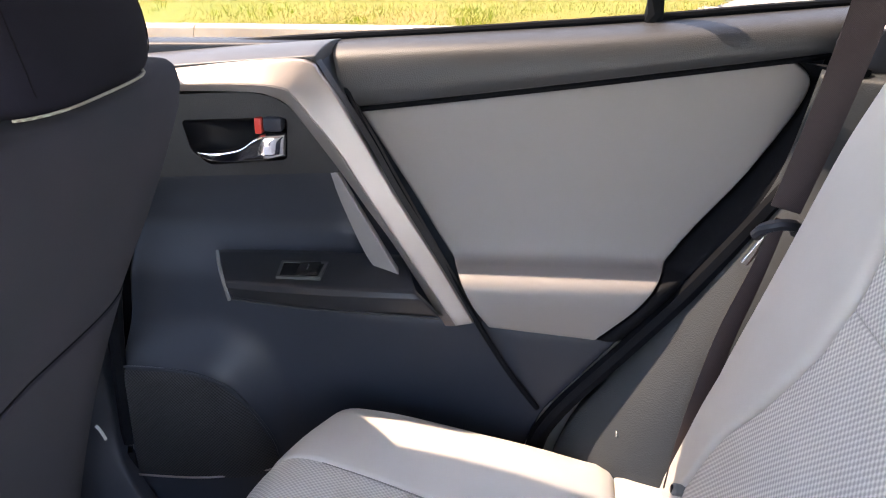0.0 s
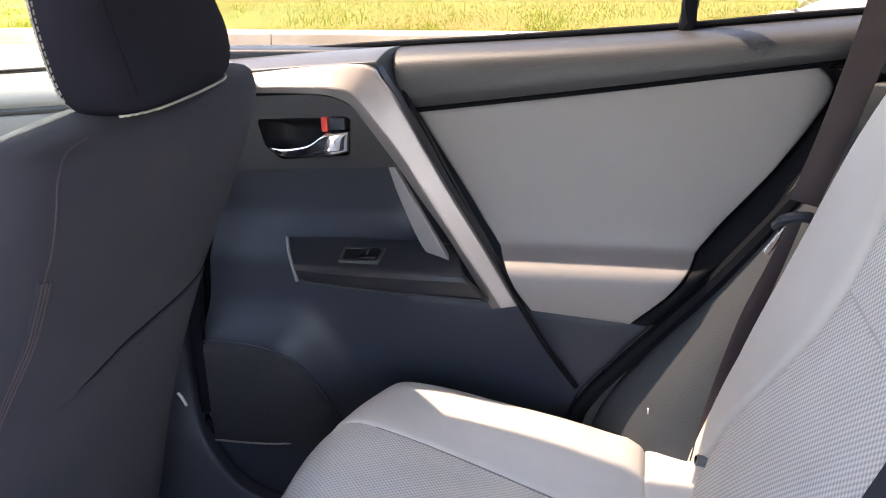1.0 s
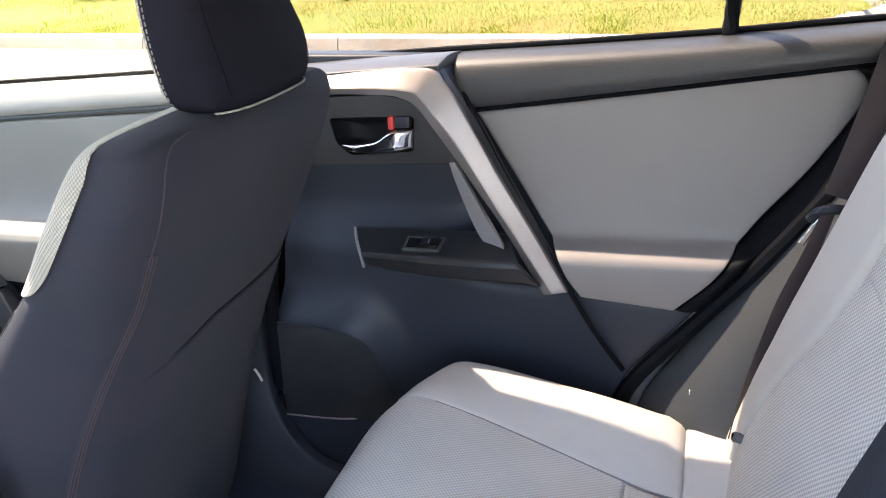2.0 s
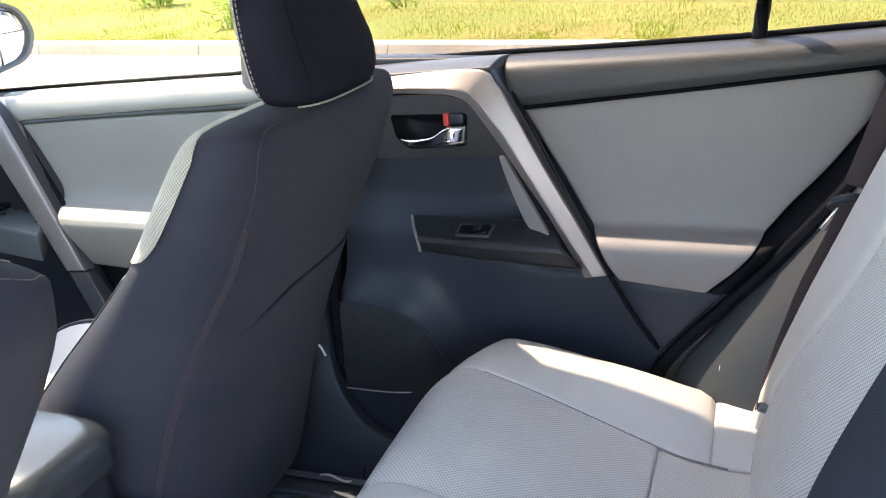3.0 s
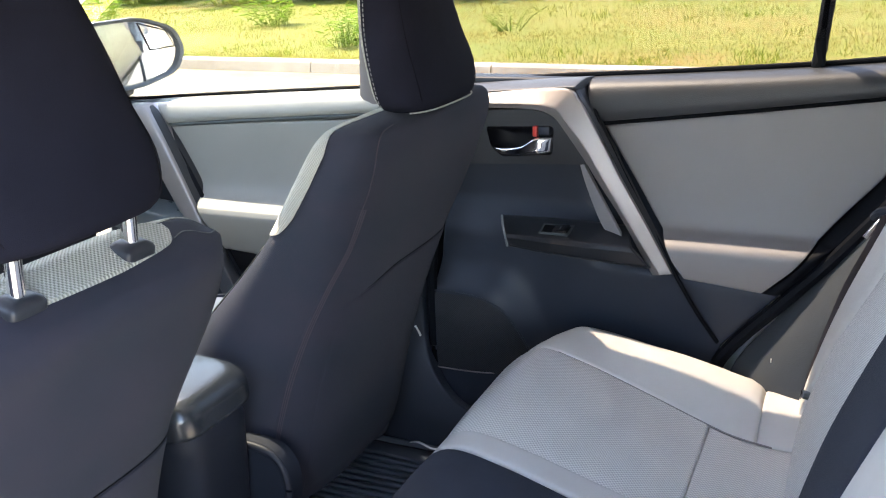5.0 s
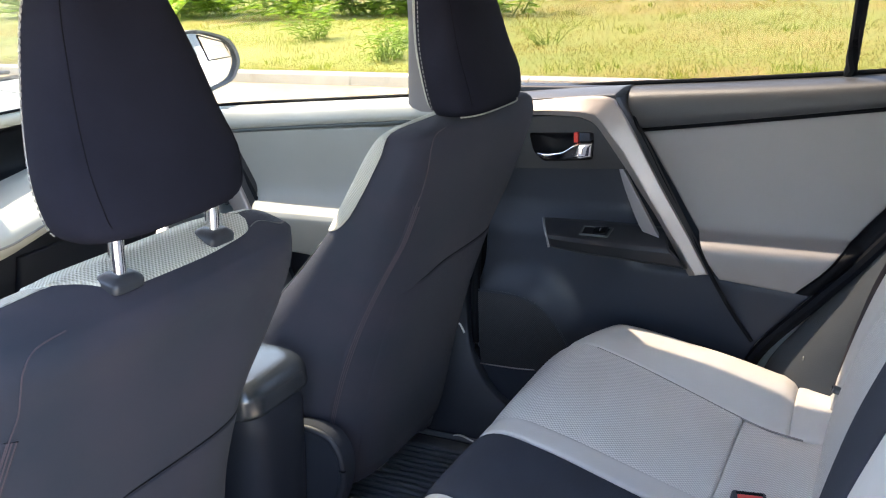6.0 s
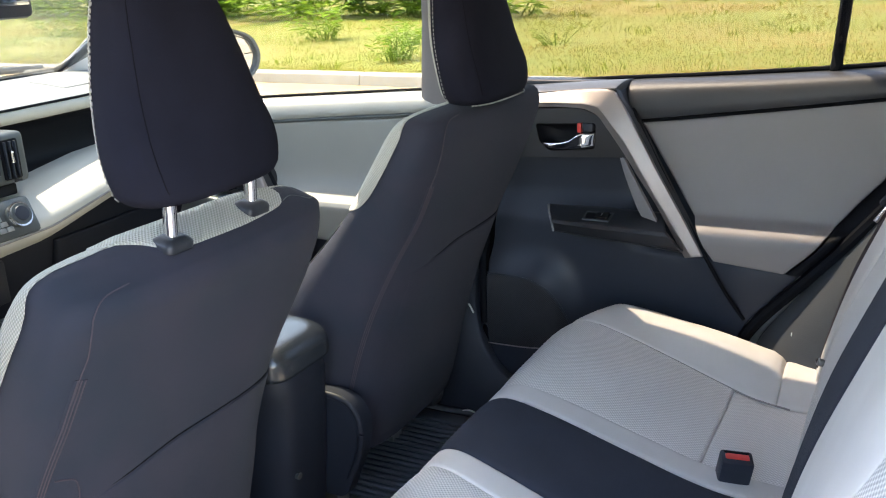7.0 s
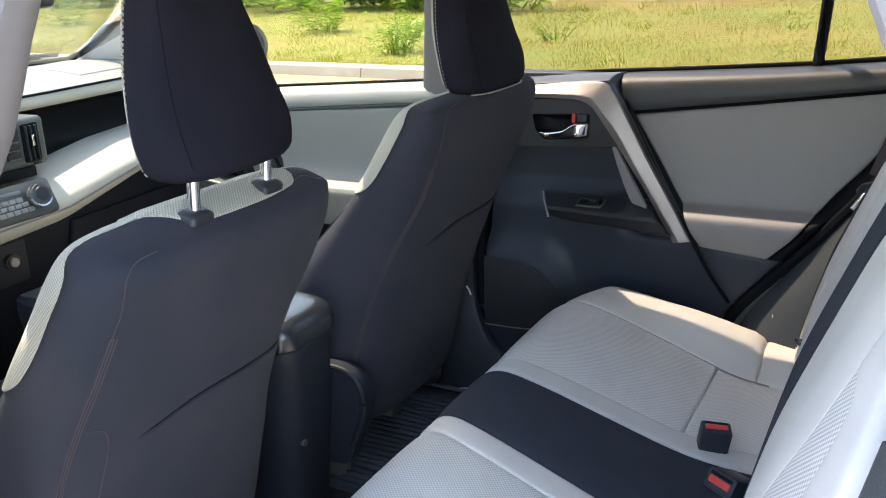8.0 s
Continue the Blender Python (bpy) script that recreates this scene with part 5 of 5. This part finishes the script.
        part("corner_seam", tube(corner, 0.0007, 6, n=24), "grey_thread", th)

    # Seat base and side covers.
    def cushion(u, v):
        x = -1.22 + 0.46 * u
        y = cy - 0.25 + 0.5 * v
        return Vector((x + lean[0], y, 0.640 + lift - 0.045 * u + 0.062 * smoothstep(0.55, 0.95, abs(2 * v - 1)) - 0.08 * (1 - u) ** 6))
    part("cushion", sheet(cushion, 0.46, 0.5, (0, 0, -1), 0.09, 0.03, 20, 28), "grey_cloth", th, "pale grey cloth cushion")
    for s in (0, 1):
        band = lambda u, v: cushion(0.04 + 0.9 * u, s + (0.055 - 0.055 * v) * (1 - 2 * s)) + Vector((0, (2 * s - 1) * 0.012 * v, 0.003 - 0.022 * v * v))
        side_band = part("side_band", sheet(band, 0.4, 0.04, (0, 0, -1), 0.03, 0.004, 24, 8), "stripe_cloth", th, "dark grey cloth edge of the cushion")
        part("stitching", tube([band(i / 16, 0.12) + Vector((0, 0, 0.0006)) for i in range(17)], 0.0009, 5), "thread", side_band)
    if not raised:
        # Unseen block added to keep sun off the floor mat.
        part("mat_sun_block", block((-1.2, cy + 0.245, 0.41), (-0.70, cy + 0.315, 0.655), 0.02), "plastic", th)
    part("frame", block((-1.15, cy - 0.24, 0.455), (-0.735, cy + 0.24, 0.60 + lift), 0.03), "plastic", th)
    for s in (-1, 1):
        rail = part("seat_rail", block((-1.2, cy + s * 0.14 - 0.022, 0.372), (-0.705 if s < 0 else -0.74, cy + s * 0.14 + 0.022, 0.416), 0.005), "key", th, "grey steel seat rail")
        part("rail_bracket", block((-0.86, cy + s * 0.16 - 0.014, 0.405), (-0.77, cy + s * 0.16 + 0.014, 0.47), 0.004), "plastic", rail)
        if s > 0:
            continue
        arch = [(-0.665, 0.50), (-0.665, 0.700), (-0.65, 0.713), (-0.605, 0.716), (-0.570, 0.706), (-0.552, 0.680), (-0.548, 0.645), (-0.556, 0.605), (-0.580, 0.550), (-0.60, 0.50)]
        side, shift, drop = (cy - 0.262, -0.04, 0.0) if raised else (cy - 0.252, -0.014, 0.012)
        hinge = part("side_cover", plate(round_ring(arch, 0.02), lambda x, z: Vector((x + shift, side - 0.004, z - drop)), (0, 1, 0), 0.03), "matte", th, "black plastic hinge cover")
        part("cover_rim", tube([(x + shift - 0.008, side - 0.003, z - 0.006 - drop) for x, z in arch[1:-1]], 0.0070, 12, n=60), "matte", hinge)

    # Rear seams, pocket and zip strip.
    pts = [rear(y, z) for y, z in ((-0.150, 1.161), (-0.185, 1.156), (-0.203, 1.138), (-0.207, 1.106), (-0.206, 1.070), (-0.212, 1.045), (-0.222, 0.98))]
    part("seam", tube(pts, 0.0008, 6, n=48), "dark_thread", th)
    za = [(-0.217, 1.045), (-0.2255, 0.98), (-0.227, 0.92), (-0.2295, 0.84), (-0.231, 0.75), (-0.235, 0.65), (-0.235, 0.52)]
    zb = [(-0.203, 1.041), (-0.214, 0.976), (-0.2185, 0.92), (-0.2235, 0.84), (-0.225, 0.75), (-0.230, 0.65), (-0.230, 0.52)]
    strip_a = spline([rear(y, z, 0.002) for y, z in za])
    strip_b = spline([rear(y, z, 0.002) for y, z in zb])
    part("zip_strip", sheet(ruled(strip_a, strip_b), 0.5, 0.02, (-1, 0, 0), 0.004, 0.002, 30, 4), "black_cloth", th)
    for k in (0.2, 0.5, 0.8):
        part("stitching", tube([strip_a(i / 12).lerp(strip_b(i / 12), k) + Vector((0.0004, 0, 0)) for i in range(13)], 0.0009, 5), "dark_thread", th)

    def pocket(u, v):
        y = -0.187 + (0.385 if raised else 0.41) * u
        ztop = (0.860 if raised else 0.876) + 0.022 * smoothstep(0.0, 0.4, u) - (0.004 * u if raised else 0.0)
        return rear(y, ztop - v * (ztop - 0.515), 0.0004 + 0.0022 * smoothstep(0, 0.25, u))
    part("pocket", sheet(pocket, 0.4, 0.46, (-1, 0, 0), 0.010, 0.004, 30, 24), "black_cloth", th, "black cloth map pocket under a straight mouth")
    part("pocket_mouth", tube([pocket(0.01 + 0.98 * i / 20, 0.0) + Vector((-0.001, 0, 0.003)) for i in range(21)], lambda u: 0.0005 + 0.0006 * min(1, u * 6), 6, n=40), "black_thread", th)
    if raised:
        edge = [(-0.216, 0.908), (-0.204, 0.906), (-0.194, 0.898), (-0.1875, 0.870), (-0.188, 0.83), (-0.190, 0.79), (-0.195, 0.70), (-0.200, 0.56)]
        part("pocket_seam", tube([rear(y, z, 0.0022) for y, z in edge], 0.0009, 6, n=40), "dark_thread", th)

    # Headrest on two posts.
    hx, hy, hz = head
    H = [(1.200, 0.000, 0.085, 0.030), (1.205, 0.000, 0.110, 0.040), (1.220, -0.002, 0.124, 0.047), (1.25, -0.006, 0.128, 0.050), (1.31, -0.022, 0.113, 0.051), (1.37, -0.032, 0.095, 0.049),
         (1.42, -0.040, 0.077, 0.044), (1.45, -0.044, 0.060, 0.036), (1.465, -0.046, 0.042, 0.024), (1.469, -0.047, 0.02, 0.01)]
    ht = smooth_table(H)

    def head_pt(z, a, grow=0.0):
        ox, w, d = ht(z)
        c, s = math.cos(a), math.sin(a)
        return Vector((hx + ox + (d + grow) * math.copysign(abs(c) ** 0.72, c), hy + (w + grow) * (0.94 if raised and s > 0 else 1) * math.copysign(abs(s) ** 0.62, s), z + hz))
    hr = [H[0][0] + (H[-1][0] - H[0][0]) * (0.5 - 0.5 * math.cos(math.pi * i / 26)) for i in range(27)]
    bm = bmesh.new()
    rings = [[bm.verts.new(head_pt(z, 2 * math.pi * k / 52)) for k in range(52)] for z in hr]
    for a, b in zip(rings, rings[1:]):
        for k in range(52):
            bm.faces.new((a[k], a[(k + 1) % 52], b[(k + 1) % 52], b[k]))
    bm.faces.new(rings[0][::-1])
    bm.faces.new(rings[-1])
    if not raised:
        part("top_piping", tube([head_pt(1.2035, -1.25 + 2.5 * i / 20, 0.005) for i in range(21)], 0.0013, 6), "front_knit", th, "thin cream piping under the headrest")
    hd = part("headrest", bm, "shaded_headrest_cloth", th, "black cloth headrest", sharp=70)
    bm = sheet(lambda u, v: head_pt(1.210 + 0.243 * v, math.pi + (u - 0.5) * 2 * 1.0, 0.0015), 0.25, 0.24, (1, 0, 0), 0.004, 0.0, 24, 18)
    part("headrest_front", bm, "front_knit", hd, "cream knitted headrest front")
    part("headrest_seam", tube([head_pt(1.204 + 0.258 * i / 14, -0.72 - 0.42 * i / 14, 0.0002) for i in range(15)], 0.0006, 6), "black_thread", hd)
    part("headrest_seam", tube([head_pt(1.204 + 0.258 * i / 14, 0.72 + 0.42 * i / 14, 0.0002) for i in range(15)], 0.0006, 6), "black_thread", hd)
    for a in (math.pi + 1.25, math.pi - 1.25):
        for i in range(34):
            z = 1.212 + 0.0068 * i
            p, q = head_pt(z, a, 0.0012), head_pt(z + 0.0042, a, 0.0012)
            part("stitch", tube([p, q], 0.0008, 4), "thread", hd)
    for y, x in ((-0.060, -0.468), (0.091, -0.474)) if raised else ((-0.076, -0.49), (0.070, -0.49)):
        pb = crest(x, y + hy - cy)
        pt = Vector((pb.x + 0.008 if raised else hx - 0.004, hy + y, 1.24 + hz))
        part("post", tube([pb, pt], 0.0082, 16), "chrome", hd, "chrome headrest post")
        if not raised:
            continue
        col = loft([(-0.004, -0.0175, 0.0175, -0.0215, 0.0215), (0.003, -0.0175, 0.0175, -0.0215, 0.0215), (0.0065, -0.0155, 0.0155, -0.0195, 0.0195), (0.0095, -0.0115, 0.0115, -0.0145, 0.0145), (0.0105, -0.0095, 0.0095, -0.0115, 0.0115)], 0.40, 32)
        bmesh.ops.transform(col, matrix=Matrix.Translation(pb + Vector((0, 0, 0.002))) @ pose(0, 0, 0, 0, 12, 0), verts=col.verts)
        part("collar", col, "tray", th, "black post collar")
    return th


front_seat("front_seat", 0.024, (0.0, 0.0), 0.0, (-0.460, 0.024, 0.0), 0.028, "black cloth front seat with raised headrest and cream knitted front", "front seats")
front_seat("front_seat", 0.713, (0.042, 0.050), 0.046, (-0.418, 0.724, 0.003), 0.006, "black cloth front seat with lowered headrest and cream knitted front", "front seats", False)
tag_bm = sheet(lambda u, v: Vector((-0.636 + 0.012 * u + 0.003 * v, 1.036, 0.666 - 0.012 * u - 0.010 * (u * u) + 0.002 * v)), 0.02, 0.004, (0, 1, 0), 0.002, 0.0015, 8, 3)
clip_tab = part("belt_guide_clip", tag_bm, "paper")
tagged(clip_tab, "small white plastic clip beside the front seat", "clip")

# ---- centre console ----
console = thing("centre_console", (-0.9, 0.40, 0.37), "black plastic centre console with armrest lid", "console")


def stages(rows, n):
    t_ = smooth_table(rows)
    return [(z, *t_(z)) for z in (rows[0][0] + (rows[-1][0] - rows[0][0]) * i / n for i in range(n + 1))]


part("body", loft(stages([(0.37, -1.35, -0.672, 0.345, 0.490), (0.50, -1.35, -0.654, 0.326, 0.490), (0.60, -1.35, -0.638, 0.309, 0.486), (0.70, -1.35, -0.624, 0.295, 0.479), (0.765, -1.35, -0.614, 0.286, 0.472), (0.783, -1.35, -0.612, 0.285, 0.471), (0.788, -1.35, -0.618, 0.290, 0.466)], 24), 0.40), "matte", console, sharp=60)
part("armrest_lid", loft(stages([(0.7885, -1.02, -0.617, 0.290, 0.464), (0.791, -1.02, -0.611, 0.285, 0.470), (0.800, -1.02, -0.608, 0.283, 0.471), (0.820, -1.02, -0.609, 0.283, 0.470), (0.834, -1.02, -0.615, 0.286, 0.467), (0.843, -1.018, -0.624, 0.292, 0.460), (0.848, -1.012, -0.636, 0.300, 0.451), (0.850, -1.0, -0.652, 0.312, 0.440), (0.8503, -0.98, -0.70, 0.34, 0.41)], 44), 0.34), "pad", console, "black padded armrest lid", sharp=80)
part("floor_tunnel", block((-0.74, 0.30, 0.37), (-0.25, 0.50, 0.40), 0.015), "carpet", console)
part("screw", tube([(-0.660, 0.356, 0.586), (-0.6365, 0.356, 0.586)], 0.0065, 14), "unit", console)
part("shift_plate", block((-1.34, 0.325, 0.786), (-1.05, 0.475, 0.795), 0.004), "unit", console, "dark grey gear surround")
lever_ = part("gear_lever", tube([(-1.19, 0.36, 0.79), (-1.20, 0.36, 0.86), (-1.21, 0.355, 0.885)], lambda u: 0.014 + 0.010 * u * u, 10), "plastic", console)
part("lever_button", tube([(-1.185, 0.355, 0.875), (-1.17, 0.345, 0.873)], 0.010, 10), "chrome", lever_)
part("brake_lever", tube([(-1.10, 0.345, 0.80), (-1.19, 0.335, 0.805)], 0.011, 10), "chrome", console)

# ---- dashboard ----
dash = thing("dashboard", (-1.6, 0.42, 0.9), "two-tone dashboard, pale stitched pad under a black shelf", "dashboard")


def across(rows, y0, y1, bend=0.10):
    """A strip across the car with the section rows, which falls back towards the doors."""
    f = spline(rows)

    def S(u, v):
        y = y0 + (y1 - y0) * u
        return Vector((f(v).x - bend * max(0, abs(y - 0.42) - 0.12) ** 1.3, y, f(v).z))
    return S


part("top_pad", sheet(across([(-1.90, 0, 1.195), (-1.72, 0, 1.200), (-1.58, 0, 1.188), (-1.512, 0, 1.175)], -0.3, 1.06), 1.4, 0.45, (0, 0, -1), 0.02, 0.006, 24, 16), "dash_grey", dash, "grey grained dashboard top")
top_s = across([(-1.90, 0, 1.195), (-1.72, 0, 1.200), (-1.58, 0, 1.188), (-1.512, 0, 1.175)], -0.3, 1.06)
part("speaker_cover", sheet(lambda u, v: top_s(0.81 + 0.13 * u, 0.36 + 0.30 * v) + Vector((0, 0, 0.0022)), 0.18, 0.12, (0, 0, -1), 0.003, 0.003, 8, 8), "dash_grey", dash, "flush speaker cover")
part("top_joint", tube([across([(-1.509, 0, 1.1745), (-1.509, 0, 1.1745)], -0.3, 1.06)(i / 30, 0) for i in range(31)], 0.0032, 6), "seal", dash)
part("lip", sheet(across([(-1.511, 0, 1.173), (-1.503, 0, 1.165), (-1.503, 0, 1.151), (-1.515, 0, 1.141)], -0.3, 1.06), 1.4, 0.05, (-1, 0, 0), 0.03, 0.005, 24, 8), "dash_pale", dash, "pale lip of the dashboard")
part("shelf", sheet(across([(-1.522, 0, 1.139), (-1.57, 0, 1.120), (-1.58, 0, 1.04), (-1.50, 0, 1.004)], 0.50, 1.06), 0.56, 0.2, (-1, 0, 0), 0.02, 0.004, 12, 18), "void", dash, "deep black open shelf")


def pad_face(u, v):
    y = 0.18 + 0.86 * u
    t_ = lerp_table([(0.18, 1.00, 0.885), (0.37, 1.008, 0.893), (0.52, 1.002, 0.903), (0.63, 1.020, 0.928), (0.78, 1.042, 0.960), (1.04, 1.055, 0.975)])(min(y + 0.035, 1.04))
    p = spline([(-1.50, 0, t_[0]), (-1.43, 0, t_[0] - 0.008), (-1.352, 0, t_[0] + (t_[1] - t_[0]) * 0.40 + 0.010), (-1.338, 0, t_[0] + (t_[1] - t_[0]) * 0.76 + 0.014), (-1.36, 0, t_[1] + 0.012)])(v)
    return Vector((p.x - 0.10 * max(0, abs(y - 0.42) - 0.12) ** 1.3, y, p.z))


pad = part("pale_pad", sheet(pad_face, 0.86, 0.2, (-1, 0, 0), 0.03, 0.008, 24, 22), "dash_pale", dash, "pale grey stitched pad")
part("pad_stitching", tube([pad_face(0.1 + 0.88 * i / 20, 0.72) + Vector((0.001, 0, 0.001)) for i in range(21)], 0.0025, 6), "thread", pad)
part("lower_panel", sheet(across([(-1.44, 0, 0.97), (-1.46, 0, 0.86), (-1.54, 0, 0.66), (-1.7, 0, 0.45)], -0.3, 1.06), 1.4, 0.5, (-1, 0, 0), 0.03, 0.01, 20, 14), "matte", dash)
part("glovebox_lid", sheet(across([(-1.445, 0, 0.88), (-1.47, 0, 0.78), (-1.52, 0, 0.68)], 0.58, 0.98), 0.4, 0.2, (-1, 0, 0), 0.02, 0.01, 12, 10), "matte", dash)
stack = part("screen_unit", block((-1.50, 0.17, 1.033), (-1.425, 0.530, 1.142), 0.012, seg=3), "unit", dash, "dark grey radio and vent unit")
part("screen", block((-1.428, 0.22, 1.045), (-1.4225, 0.408, 1.130), 0.002), "gloss", stack, "black screen")
part("volume_knob", tube([(-1.428, 0.440, 1.119), (-1.412, 0.440, 1.119)], 0.0095, 18, smooth=False), "plastic", stack, "small round volume knob")
for i in range(3):
    z = 1.056 + 0.0185 * i
    key = part("button", block((-1.428, 0.421, z), (-1.4205, 0.456, z + 0.0165), 0.002), "tray", stack)
    part("key_edge", block((-1.4225, 0.423, z + 0.0008), (-1.4198, 0.454, z + 0.0026), 0.0006), "key", key, "pale lower edge of the key")
part("vent_box", block((-1.428, 0.465, 1.044), (-1.4225, 0.509, 1.129), 0.004), "seal", stack)
for i in range(3):
    y = 0.473 + 0.012 * i
    part("vent_slat", block((-1.425, y, 1.048), (-1.416, y + 0.003, 1.125), 0.001), "plastic", stack)
part("vent_tab", block((-1.417, 0.481, 1.080), (-1.411, 0.488, 1.106), 0.002), "chrome", stack)
part("hazard_key", block((-1.427, 0.488, 1.0365), (-1.4225, 0.506, 1.0415), 0.001), "tray", stack)
# Added black block stands for the dark gap below the radio unit.
part("unit_gap_fill", block((-1.50, 0.17, 1.008), (-1.437, 0.500, 1.0325), 0.004), "void", dash, "black block filling the dark gap under the radio unit")
SLIDE = Matrix.Translation((0.050, -0.034, 0.012))
clim = part("climate_panel", block((-1.44, 0.18, 0.925), (-1.392, 0.500, 1.008), 0.012, SLIDE @ Matrix.Translation((-1.41, 0, 0.96)) @ pose(0, 0, 0, 0, -24, 0) @ Matrix.Translation((1.41, 0, -0.96))), "unit", dash, "dark grey climate control panel")
cm = SLIDE @ Matrix.Translation((-1.396, 0.452, 0.975)) @ pose(0, 0, 0, 0, -24, 0)
knob_bm = tube([(0.0, 0, 0), (0.012, 0, 0), (0.020, 0, 0)], lambda u: 0.025 - 0.003 * u, 24, smooth=False)
bmesh.ops.transform(knob_bm, matrix=cm, verts=knob_bm.verts)
kn = part("knob", knob_bm, "unit", clim, "dark grey rotary knob with silver rim")
rim_bm = tube([(0.010, 0, 0), (0.016, 0, 0)], 0.0262, 24, smooth=False)
bmesh.ops.transform(rim_bm, matrix=cm, verts=rim_bm.verts)
part("knob_rim", rim_bm, "chrome", kn)
cap_bm = tube([(0.0195, 0, 0), (0.0225, 0, 0)], lambda u: 0.017 - 0.002 * u, 20, smooth=False)
bmesh.ops.transform(cap_bm, matrix=cm, verts=cap_bm.verts)
part("knob_cap", cap_bm, "plastic", kn)
panel_up = Vector((-0.407, 0, 0.914))


def on_panel(y, k):
    """A frame on the climate panel's face, k along its slope."""
    return Matrix.Translation(Vector((-1.3525, y, 0.998)) + panel_up * k) @ pose(0, 0, 0, 0, -24, 0)


part("display_strip", block((-0.002, -0.10, -0.004), (0.0025, 0.10, 0.004), 0.001, on_panel(0.285, 0.006)), "sky_sheen", clim, "display strip with a pale bluish sheen in its colour")
for r in range(3):
    for c in range(8):
        part("button", block((-0.002, -0.0078, -0.0050), (0.0035, 0.0078, 0.0050), 0.0015, on_panel(0.374 + 0.009 * r - 0.0175 * c, -0.010 - 0.0122 * r)), "pale_key", clim, "pale grey key")
sock = part("socket_panel", block((-1.42, 0.26, 0.80), (-1.385, 0.40, 0.895), 0.008), "tray", dash, "dark grey socket panel")
part("socket", tube([(-1.388, 0.352, 0.855), (-1.372, 0.352, 0.855)], 0.017, 18), "gloss", sock)
part("socket_cap", tube([(-1.373, 0.352, 0.855), (-1.366, 0.352, 0.855)], 0.010, 14), "silver", sock)

# ---- rear-view mirror ----
rv = thing("rear_view_mirror", (-1.30, 0.40, 1.40), "black rear-view mirror at the windscreen", "mirror")
part("housing", block((-1.335, 0.28, 1.375), (-1.300, 0.512, 1.465), 0.012), "plastic", rv)
part("mirror_glass", block((-1.301, 0.290, 1.400), (-1.2975, 0.500, 1.457), 0.001), "mirror", rv)
part("stem", tube([(-1.33, 0.37, 1.42), (-1.345, 0.37, 1.47), (-1.30, 0.37, 1.52)], 0.010, 8), "plastic", rv)

# ---- floor mat ----
mat_ = thing("floor_mat", (-0.5, 0.75, 0.37), "black ribbed rubber floor mat in the rear footwell", "floor mat")
part("tray", block((-0.98, 0.50, 0.372), (-0.30, 1.018, 0.380), 0.003), "rubber", mat_)
part("rim", tube([(-0.975, 0.505, 0.386), (-0.31, 0.505, 0.386), (-0.31, 1.012, 0.392), (-0.975, 1.012, 0.392), (-0.975, 0.505, 0.386)], 0.007, 6, smooth=False), "rubber", mat_)
for i in range(22):
    y = 0.535 + i * 0.0205
    part("rib", block((-0.95, y - 0.0055, 0.379), (-0.34, y + 0.0055, 0.3885), 0.003, seg=1), "rubber", mat_)
scrap = part("paper_scrap", sheet(lambda u, v: Vector((-0.647 + 0.068 * u, 1.004 + 0.006 * v - 0.004 * u * u, 0.4005 + 0.004 * math.sin(6 * u))), 0.05, 0.012, (0, 0, -1), 0.001, 0.0, 8, 2), "paper")
tagged(scrap, "torn white scrap on the rubber mat", "litter")

# ---- a red car parked far behind, which the door mirror shows ----
M["red_paint"] = mat("red_car_paint", (0.35, 0.02, 0.02), 0.25, 0.02, 3, 0.0, 100)
red_car = thing("parked_car", (17.0, 4.6, 0), "red hatchback parked on the road behind", "car")


def hull(u, v):
    """Car body in side view: u along, v round the section."""
    x = 15.0 + 4.0 * u
    h = 0.42 + 0.38 * (1 - (2 * u - 1) ** 6)
    a = math.pi * v
    return Vector((x, 4.6 - 0.86 * math.copysign(abs(math.cos(a)) ** 0.4, math.cos(a)), 0.30 + h * abs(math.sin(a)) ** 0.45))


def cabin(u, v):
    x = 15.9 + 2.7 * u
    h = 0.62 * (1 - abs(2 * u - 1.05) ** 3.2)
    a = math.pi * v
    return Vector((x, 4.6 - 0.72 * math.copysign(abs(math.cos(a)) ** 0.5, math.cos(a)), 0.95 + max(h, 0) * abs(math.sin(a)) ** 0.5))


part("body", sheet(hull, 4, 2, (0, 0, -1), 0.01, 0.0, 24, 24), "red_paint", red_car)
part("cabin", sheet(cabin, 2.7, 2, (0, 0, -1), 0.01, 0.0, 20, 24), "gloss", red_car, "dark glazed cabin")
part("roof", sheet(lambda u, v: Vector((16.55 + 1.5 * u, 4.05 + 1.1 * v, 1.53 + 0.05 * math.sin(math.pi * u))), 1.5, 1.1, (0, 0, -1), 0.03, 0.05, 10, 8), "red_paint", red_car)
for wx in (15.8, 18.2):
    for wy in (3.80, 5.40):
        wheel = part("wheel", tube([(wx, wy - 0.10, 0.31), (wx, wy + 0.10, 0.31)], 0.31, 24, smooth=False), "seal", red_car)
        part("rim", tube([(wx, wy - 0.105, 0.31), (wx, wy + 0.105, 0.31)], 0.20, 20, smooth=False), "silver", wheel)
for wy in (4.02, 5.18):
    part("headlight", block((14.99, wy - 0.16, 0.68), (15.12, wy + 0.16, 0.80), 0.03), "chrome", red_car)
part("bumper", block((14.93, 3.82, 0.32), (15.15, 5.38, 0.56), 0.05), "seal", red_car)
